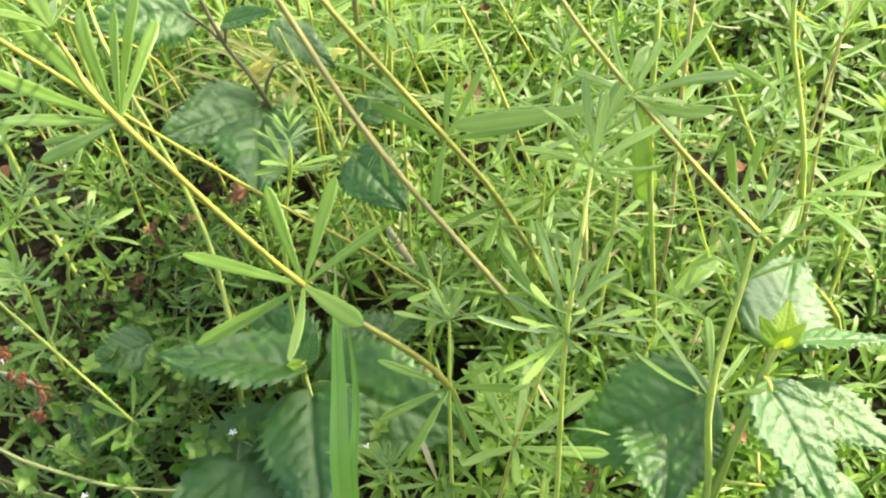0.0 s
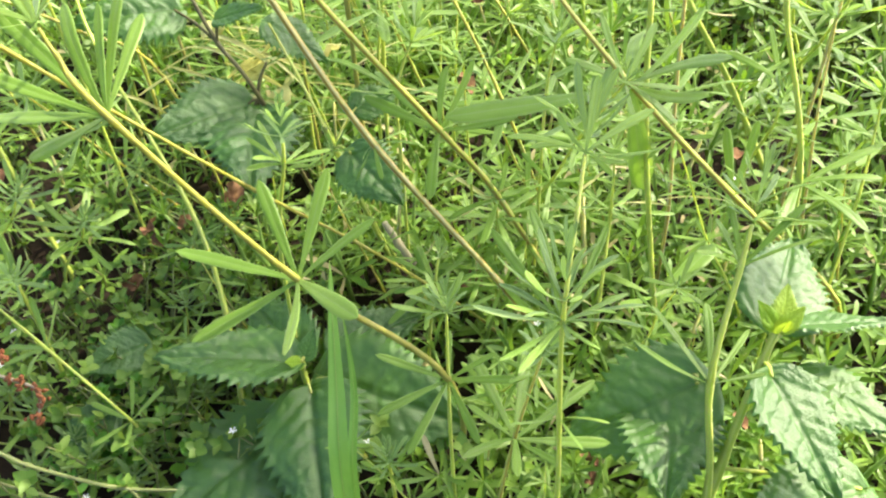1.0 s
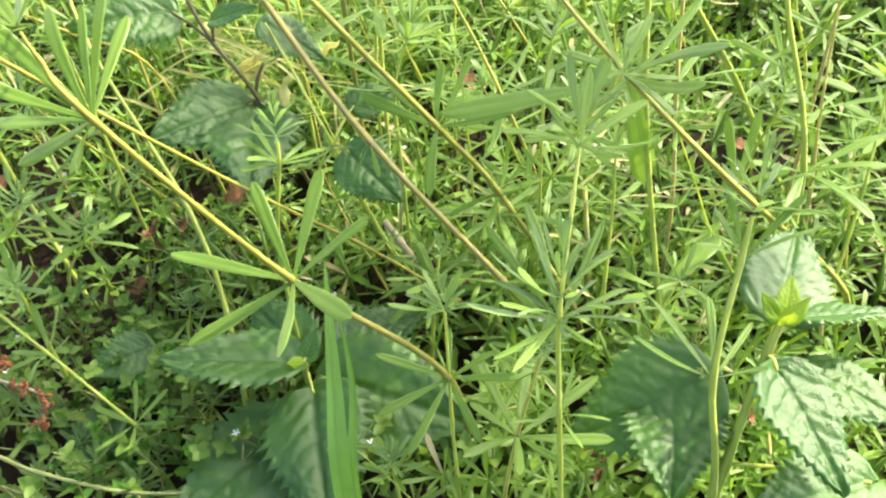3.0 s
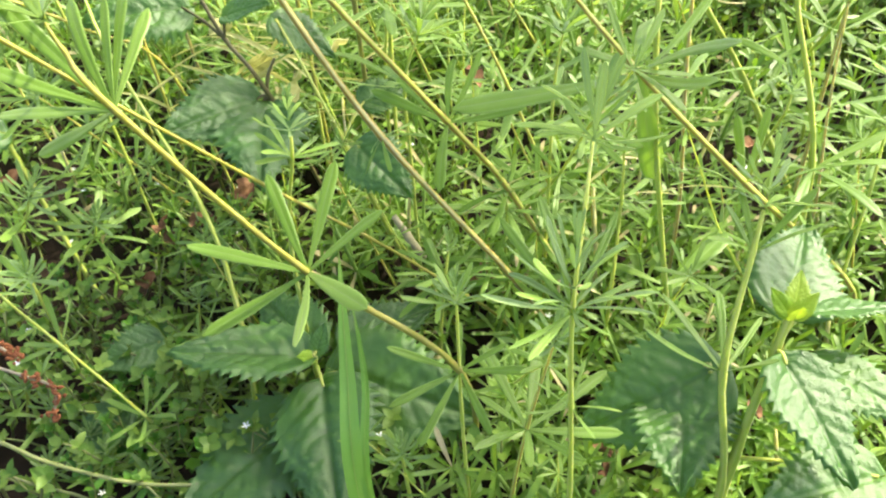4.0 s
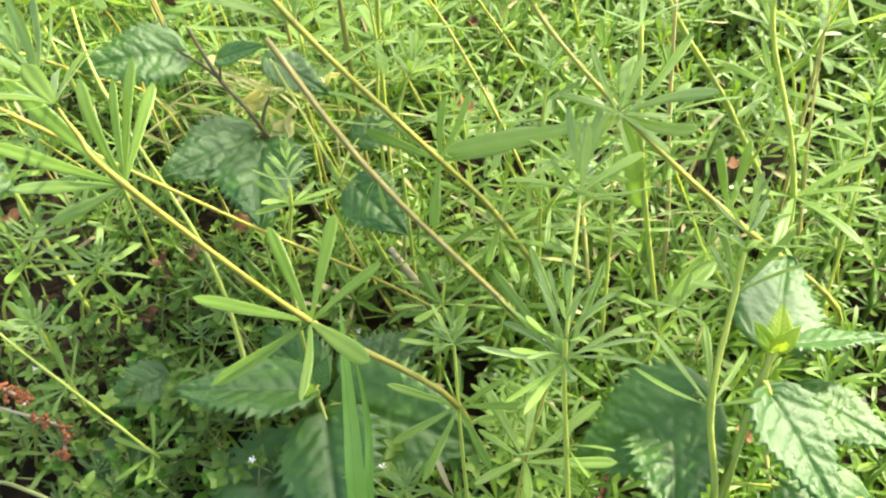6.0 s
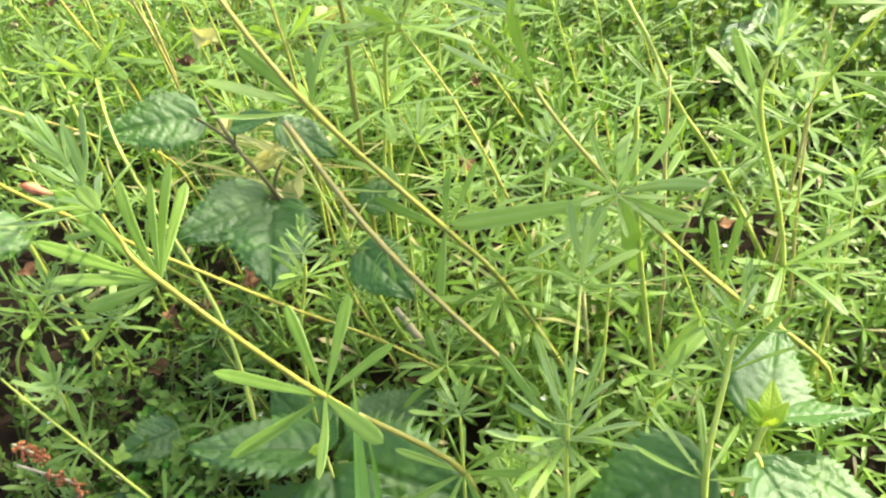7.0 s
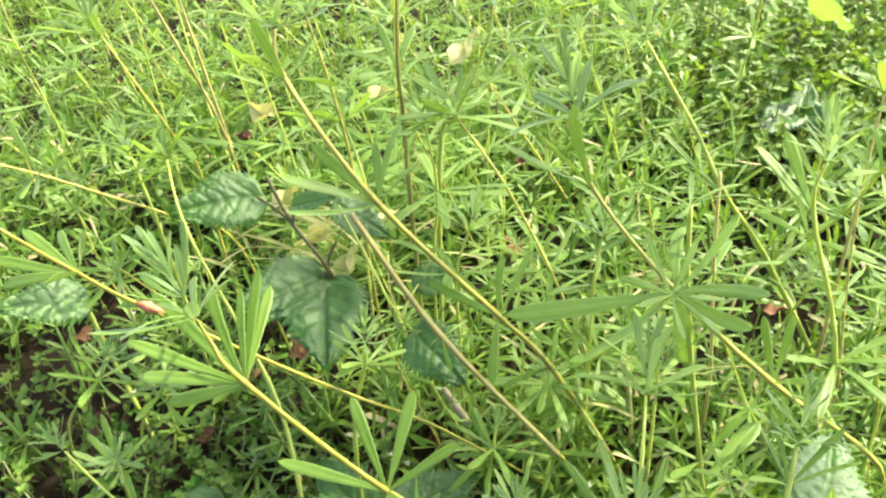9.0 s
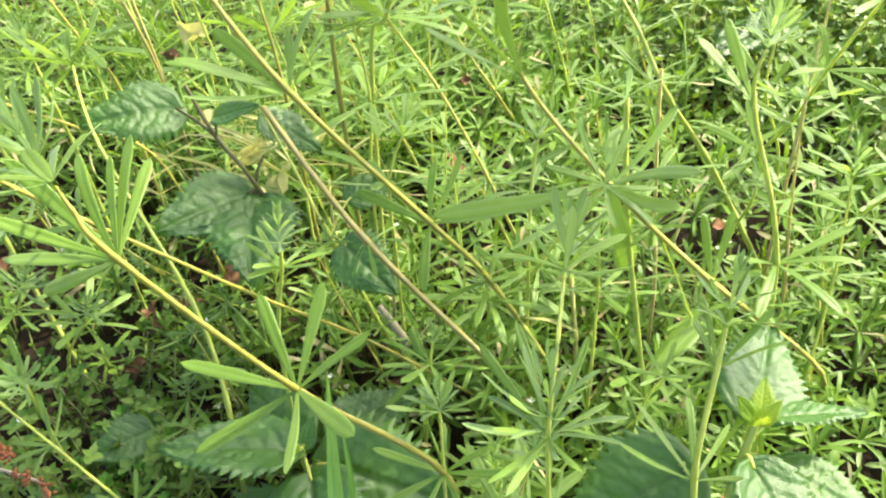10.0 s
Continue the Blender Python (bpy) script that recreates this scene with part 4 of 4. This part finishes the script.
# the same weeds go on all round, in patches of a metre
heap = Heap()
for k in range(260):
    heap_cleavers(heap, r.uniform(-0.49, 0.49), r.uniform(-0.49, 0.49), 0, r.uniform(0.06, 0.17), r)
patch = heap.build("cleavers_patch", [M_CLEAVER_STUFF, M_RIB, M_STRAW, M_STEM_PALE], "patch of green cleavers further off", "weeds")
first = True
for i in range(-4, 5):
    for j in range(-4, 6):
        x, y = i * 0.95 + r.uniform(-0.04, 0.04), j * 0.95 - 0.70 + r.uniform(-0.04, 0.04)
        if abs(x) < 0.55 + 0.6 * max(0, y) and -0.1 < y < 2.1:
            continue
        m = pose(x, y, 0, 0, 0, 90 * r.randrange(4))
        if first:
            patch.matrix_basis, first = m, False
        else:
            copy_thing(patch, m)


def heap_chickweed(heap, x, y, z, height, r):
    p, lean = Vector((x, y, z)), Vector((r.uniform(-0.6, 0.6), r.uniform(-0.6, 0.6), 1)).normalized()
    pts, stops = [p], max(3, round(height / 0.014))
    turn = r.uniform(0, 3)
    for k in range(stops):
        q = p + lean * height / stops
        lean = (lean + Vector((r.uniform(-0.35, 0.35), r.uniform(-0.35, 0.35), 0.1))).normalized()
        a = lean.orthogonal().normalized()
        b = lean.cross(a)
        turn += 1.57
        for j in range(2 if k < stops - 1 else 4):
            t = turn + j * math.pi / (1 if k < stops - 1 else 2)
            rise = radians(r.uniform(5, 45))
            way = (a * math.cos(t) + b * math.sin(t)) * math.cos(rise) + lean * math.sin(rise)
            s = r.uniform(0.005, 0.009) * (1.5 if y > 0.6 else 1)
            heap.add(*r.choice(ROUND), frame_for(q, way, lean) @ Matrix.Scale(s, 4))
        pts.append(q)
        p = q
    vs, fs, _ = stalk(pts, 0.0007, 0.0005, 1, False)
    heap.add(vs, fs, Matrix.Identity(4), 1)
    if r.random() < 0.05:
        for j in range(5):
            t = j * math.tau / 5
            way = Vector((math.cos(t), math.sin(t), 0.5))
            heap.add(*SMALL[0], frame_for(p + lean * 0.004, way, lean) @ Matrix.Diagonal((0.007, 0.0026, 0.003, 1)), 2)


heap = Heap()
for k in range(3300):
    if k % 3 == 0:
        x, y = r.gauss(-0.25, 0.13), r.gauss(0.29, 0.12)
        if r.random() < 0.5:
            continue
    elif k % 3 == 1:
        x, y = r.gauss(0.46, 0.14), r.gauss(0.86, 0.22)
    else:
        y = 0.15 + 2.0 * r.random() ** 1.3
        x = r.uniform(-0.3 - 0.6 * y, 0.3 + 0.6 * y)
    if x < 0 and y < 0.21 and r.random() < 0.3:
        continue
    if min(math.hypot(x + 0.29, y - 0.36), math.hypot(x + 0.375, y - 0.47)) < 0.07 and r.random() < 0.6:
        continue
    heap_chickweed(heap, x, y, lump(x, y), r.uniform(0.03, 0.075) if y < 0.6 else r.uniform(0.07, 0.15), r)
heap.build("chickweed_carpet", [M_CHICK, M_OLIVE, M_FLOWER], "low chickweed with small oval leaves and tiny white flowers", "weeds")


def chickweed(seedling):
    """A template: one small chickweed plant with paired oval leaves, at the origin."""
    q = random.Random(seedling)
    thing = tagged(new("chickweed_plant"), "small chickweed plant with paired oval leaves on soil", "plant", "chickweed plants")
    p, lean, turn, pts = Vector((0, 0, 0)), Vector((q.uniform(-0.5, 0.5), q.uniform(-0.5, 0.3), 1)).normalized(), q.uniform(0, 3), [Vector((0, 0, -0.004))]
    for k in range(5):
        p = p + lean * q.uniform(0.010, 0.017)
        lean = (lean + Vector((q.uniform(-0.3, 0.3), q.uniform(-0.3, 0.3), 0.15))).normalized()
        a = lean.orthogonal().normalized()
        b = lean.cross(a)
        turn += 1.57
        for j in range(2 if k < 4 else 5):
            t = turn + j * (math.pi if k < 4 else math.tau / 5)
            rise = radians(q.uniform(5, 40) if k < 4 else q.uniform(25, 60))
            way = (a * math.cos(t) + b * math.sin(t)) * math.cos(rise) + lean * math.sin(rise)
            part("leaf", q.choice(CHICK_LEAF), thing, frame_for(p, way, lean) @ Matrix.Scale(q.uniform(0.009, 0.014) * (1 if k < 4 else 0.7), 4))
        pts.append(p)
    vs, fs, ix = stalk(pts, 0.0008, 0.0006, 3, False)
    part("stem", mesh_from("stem", vs, fs, [M_OLIVE], ix), thing)
    return thing


CHICK_LEAF = [mesh_from("chickweed_leaf", *blade(6, oval, w, f, b, 0.03), [M_CHICK_ONE]) for w, f, b in ((0.33, 0.3, -0.1), (0.37, 0.2, 0.2), (0.30, 0.35, -0.25))]
SPRIGS = [chickweed(s) for s in (1, 2, 3, 4)]
for k in range(72):
    x, y = place.gauss(-0.22, 0.09), 0.155 + abs(place.gauss(0, 0.13))
    m = pose(x, y, lump(x, y), place.uniform(-12, 12), place.uniform(-12, 12), place.uniform(0, 360))
    s = place.uniform(0.5, 0.85)
    if k < 4:
        SPRIGS[k].matrix_basis = m @ Matrix.Scale(s, 4)
    else:
        copy_thing(SPRIGS[k % 4], m).scale = (s, s, s)


# an unseen leafy sapling, added out of view to cast shade over the near weeds
def sapling(at, lobes, seedling):
    """lobes: centre, half sizes and number of leaves of each part of the crown."""
    q = random.Random(seedling)
    base = Vector(at)
    thing = tagged(new("sapling"), "unseen leafy sapling added to shade the near weeds", "shrub")
    thing.location = base
    c = sum((Vector(l[0]) for l in lobes), Vector()) / len(lobes) - base
    vs, fs, ix = stalk([Vector((0, 0, -0.01)), Vector((0.02, 0.01, c.z * 0.4)), Vector((c.x, c.y, c.z * 0.8)), c + Vector((0, 0, 0.04))], 0.009, 0.003, 5, False)
    part("trunk", mesh_from("trunk", vs, fs, [M_TWIG], ix), thing)
    for centre, spread, count in lobes:
        mid, heap = Vector(centre) - base, Heap()
        for k in range(7):
            end = mid + Vector([q.uniform(-1, 1) * a * 0.8 for a in spread])
            vs, fs, ix = stalk([Vector((c.x, c.y, c.z * q.uniform(0.75, 0.95))), (end + c) * 0.5 + Vector((0, 0, 0.01)), end], 0.003, 0.001, 3, False)
            part("limb", mesh_from("limb", vs, fs, [M_TWIG], ix), thing)
        for k in range(count):
            while True:
                d = Vector([q.uniform(-1, 1) for _ in range(3)])
                if d.length < 1:
                    break
            way = Vector((q.gauss(0, 1), q.gauss(0, 1), q.gauss(-0.2, 0.5)))
            heap.add(*q.choice(ROUND), frame_for(mid + Vector((d.x * spread[0], d.y * spread[1], d.z * spread[2])), way, (0, 0, 1)) @ Matrix.Scale(q.uniform(0.035, 0.055), 4))
        me = mesh_from("crown", np.concatenate(heap.v).tolist(), heap.f, [M_CHICK], heap.i)
        tagged(part("crown", me, thing, None, "green oval leaves"), kind="stuff")
    return thing


# each crown lobe is set sunward of the weeds it has to darken
sapling((0.99, 0.95, 0.0), [((0.842, 0.835, 1.52), (0.12, 0.055, 0.045), 66), ((0.980, 0.738, 1.52), (0.074, 0.076, 0.05), 84), ((1.095, 0.775, 1.52), (0.045, 0.014, 0.03), 10), ((0.690, 1.000, 1.52), (0.055, 0.04, 0.04), 26)], 4)


# grass blades standing in front of the nettle
def grass_blade(points, wide, label, mat=M_GRASS, name="grass_blade"):
    line = glide(points, 8)
    base = line[0].copy()
    verts, faces = [], []
    eye_side = Vector((0.95, 0.2, 0.1)).normalized()
    n = len(line)
    for i, c in enumerate(line):
        w = wide * strap(i / (n - 1)) * min(1, 0.5 + 3 * i / n)
        for u in (-1, -0.5, 0, 0.5, 1):
            verts.append(c - base + eye_side * u * w + Vector((0, -0.25, 0.1)) * abs(u) * w)
    for i in range(n - 1):
        for j in range(4):
            k = i * 5 + j
            faces.append((k, k + 1, k + 6, k + 5))
    ob = new(name, mesh_from(name, verts, faces, [mat]))
    ob.location = base
    if name == "grass_blade":
        rib = [v + Vector((0, -0.0003, 0.0001)) for k in range(n) for v in (verts[k * 5 + 2] - eye_side * wide * 0.05, verts[k * 5 + 2] + Vector((0, -0.0003, 0)), verts[k * 5 + 2] + eye_side * wide * 0.05)]
        strip = [(k * 3 + j, k * 3 + j + 1, k * 3 + j + 4, k * 3 + j + 3) for k in range(n - 1) for j in (0, 1)]
        part("midrib", mesh_from("midrib", rib, strip, [M_RIB]), ob, None, "pale midrib")
    return tagged(ob, label, "grass", name + "s")

grass_blade([(-0.035, 0.120, 0.000), (-0.032, 0.113, 0.122), (-0.032, 0.134, 0.166), (-0.032, 0.156, 0.206)], 0.0042, 'broad bright green grass blade standing upright')
grass_blade([(-0.028, 0.125, 0.000), (-0.028, 0.114, 0.119), (-0.027, 0.137, 0.156), (-0.030, 0.152, 0.186)], 0.0020, 'narrow grass blade beside the broad one')


# withered bits
dead_leaf((-0.033, 0.556, 0.224), (0.4, 0.2, 0.5), 0.038, M_STRAW_ONE, 'pale cream withered leaf propped among stems')
dead_leaf((-0.110, 0.554, 0.198), (0.8, 0.1, 0.3), 0.030, M_STRAW_ONE, 'pale cream withered leaf lying in the weeds')
dead_leaf((-0.197, 0.560, 0.183), (-0.8, 0.3, 0.2), 0.030, M_STRAW_ONE, 'pale cream withered leaf lying in the weeds')
dead_leaf((-0.151, 0.437, 0.126), (0.5, -0.2, 0.6), 0.035, M_STRAW_ONE, 'pale cream withered leaf lying in the weeds')
dead_leaf((-0.112, 0.378, 0.133), (0.3, 0.2, 0.6), 0.030, M_STRAW_ONE, 'pale cream withered leaf lying in the weeds')
dead_leaf((0.353, 0.819, 0.200), (0.5, -0.75, -0.4), 0.075, M_GRASS, 'broad yellow-green leaf standing among the weeds')
dead_leaf((-0.173, 0.439, 0.160), (0.6, 0.2, 0.4), 0.028, M_STRAW_ONE, 'pale cream withered leaf lying in the weeds')
dead_leaf((-0.097, 0.432, 0.147), (0.5, 0.3, 0.1), 0.026, M_STRAW_ONE, 'pale cream withered leaf lying in the weeds')
dry = random.Random(9)
for k in range(64):
    x, y, z = dry.gauss(-0.135, 0.042), dry.gauss(0.425, 0.022), dry.uniform(0.11, 0.172)
    if k >= 54:
        x, y, z = dry.uniform(0.0, 0.2), dry.uniform(0.29, 0.44), dry.uniform(0.08, 0.13)
    run = Vector((dry.uniform(0.02, 0.034), dry.gauss(0, 0.008), dry.gauss(0, 0.008)))
    grass_blade([Vector((x, y, z)) - run, Vector((x, y, z + 0.005)), Vector((x, y, z)) + run], dry.uniform(0.0013, 0.0030), "withered straw-yellow grass blade tangled low among stems", M_STRAW_ONE, "dry_grass_blade")
seed_head([(-0.247, 0.202, 0.087), (-0.227, 0.197, 0.084), (-0.210, 0.192, 0.080), (-0.214, 0.185, 0.065)], 'rusty dried seed stalk hanging over the soil')
seed_head([(-0.238, 0.200, 0.109), (-0.230, 0.198, 0.107), (-0.222, 0.195, 0.101)], 'small rusty dried seed cluster')
twig([(-0.019, 0.293, 0.075), (-0.027, 0.294, 0.092), (-0.034, 0.294, 0.108)], 0.0028, M_TWIG, 'short pale dry twig caught in the stems')
twig([(-0.113, 0.352, 0.156), (-0.111, 0.357, 0.169), (-0.105, 0.360, 0.180)], 0.0012, M_DARK_STEM, 'thin dark side twig')
dead_leaf((-0.214, 0.345, 0.057), (0.08, 1.00, 0.2), 0.019, M_LITTER, 'small red-brown withered leaf caught among the stems')
dead_leaf((-0.200, 0.340, 0.051), (-0.68, 0.73, 0.2), 0.020, M_LITTER, 'small red-brown withered leaf caught among the stems')
dead_leaf((-0.212, 0.318, 0.041), (-0.71, -0.71, 0.2), 0.015, M_LITTER, 'small red-brown withered leaf caught among the stems')
dead_leaf((-0.192, 0.350, 0.061), (1.00, 0.08, 0.2), 0.022, M_LITTER, 'small red-brown withered leaf caught among the stems')
dead_leaf((0.024, 0.519, 0.146), (-0.06, 1.00, 0.2), 0.016, M_LITTER, 'small red-brown withered leaf caught among the stems')
dead_leaf((0.200, 0.394, 0.084), (1.00, -0.03, 0.2), 0.019, M_LITTER, 'small red-brown withered leaf caught among the stems')
dead_leaf((0.074, 0.174, 0.055), (0.51, -0.86, 0.2), 0.012, M_LITTER, 'small red-brown withered leaf caught among the stems')
dead_leaf((0.080, 0.167, 0.048), (-0.64, -0.77, 0.2), 0.010, M_LITTER, 'small red-brown withered leaf caught among the stems')
dead_leaf((0.024, 0.305, 0.056), (-0.66, -0.75, 0.2), 0.023, M_LITTER, 'small red-brown withered leaf caught among the stems')
dead_leaf((-0.085, 0.281, 0.036), (-0.99, -0.14, 0.2), 0.021, M_LITTER, 'small red-brown withered leaf caught among the stems')
dead_leaf((-0.313, 0.372, 0.094), (-0.48, -0.88, 0.2), 0.015, M_LITTER, 'small red-brown withered leaf caught among the stems')
dead_leaf((0.138, 0.165, 0.101), (0.05, -1.00, 0.2), 0.010, M_LITTER, 'small red-brown withered leaf caught among the stems')
dead_leaf((-0.316, 0.534, 0.230), (-0.32, 0.95, 0.2), 0.014, M_LITTER, 'small red-brown withered leaf caught among the stems')
dead_leaf((-0.216, 0.513, 0.187), (0.66, -0.75, 0.2), 0.019, M_LITTER, 'small red-brown withered leaf caught among the stems')
dead_leaf((0.014, 0.431, 0.130), (-0.20, -0.98, 0.2), 0.023, M_LITTER, 'small red-brown withered leaf caught among the stems')
dead_leaf((-0.148, 0.371, 0.081), (-0.23, -0.97, 0.2), 0.023, M_LITTER, 'small red-brown withered leaf caught among the stems')
dead_leaf((-0.215, 0.232, 0.020), (-0.79, 0.61, 0.2), 0.022, M_LITTER, 'small red-brown withered leaf caught among the stems')
GOLDEN = bpy.data.objects['cleavers_plant.001']
part('bud', husk_mesh(2.2, 'bud', M_PINK), GOLDEN, frame_for(Vector((-0.0905, 0.120, 0.325)) - GOLDEN.location, (0.3, 0.2, 0.9), (0.7, -0.2, -0.6)) @ Matrix.Scale(0.0019, 4), 'reddish bud')
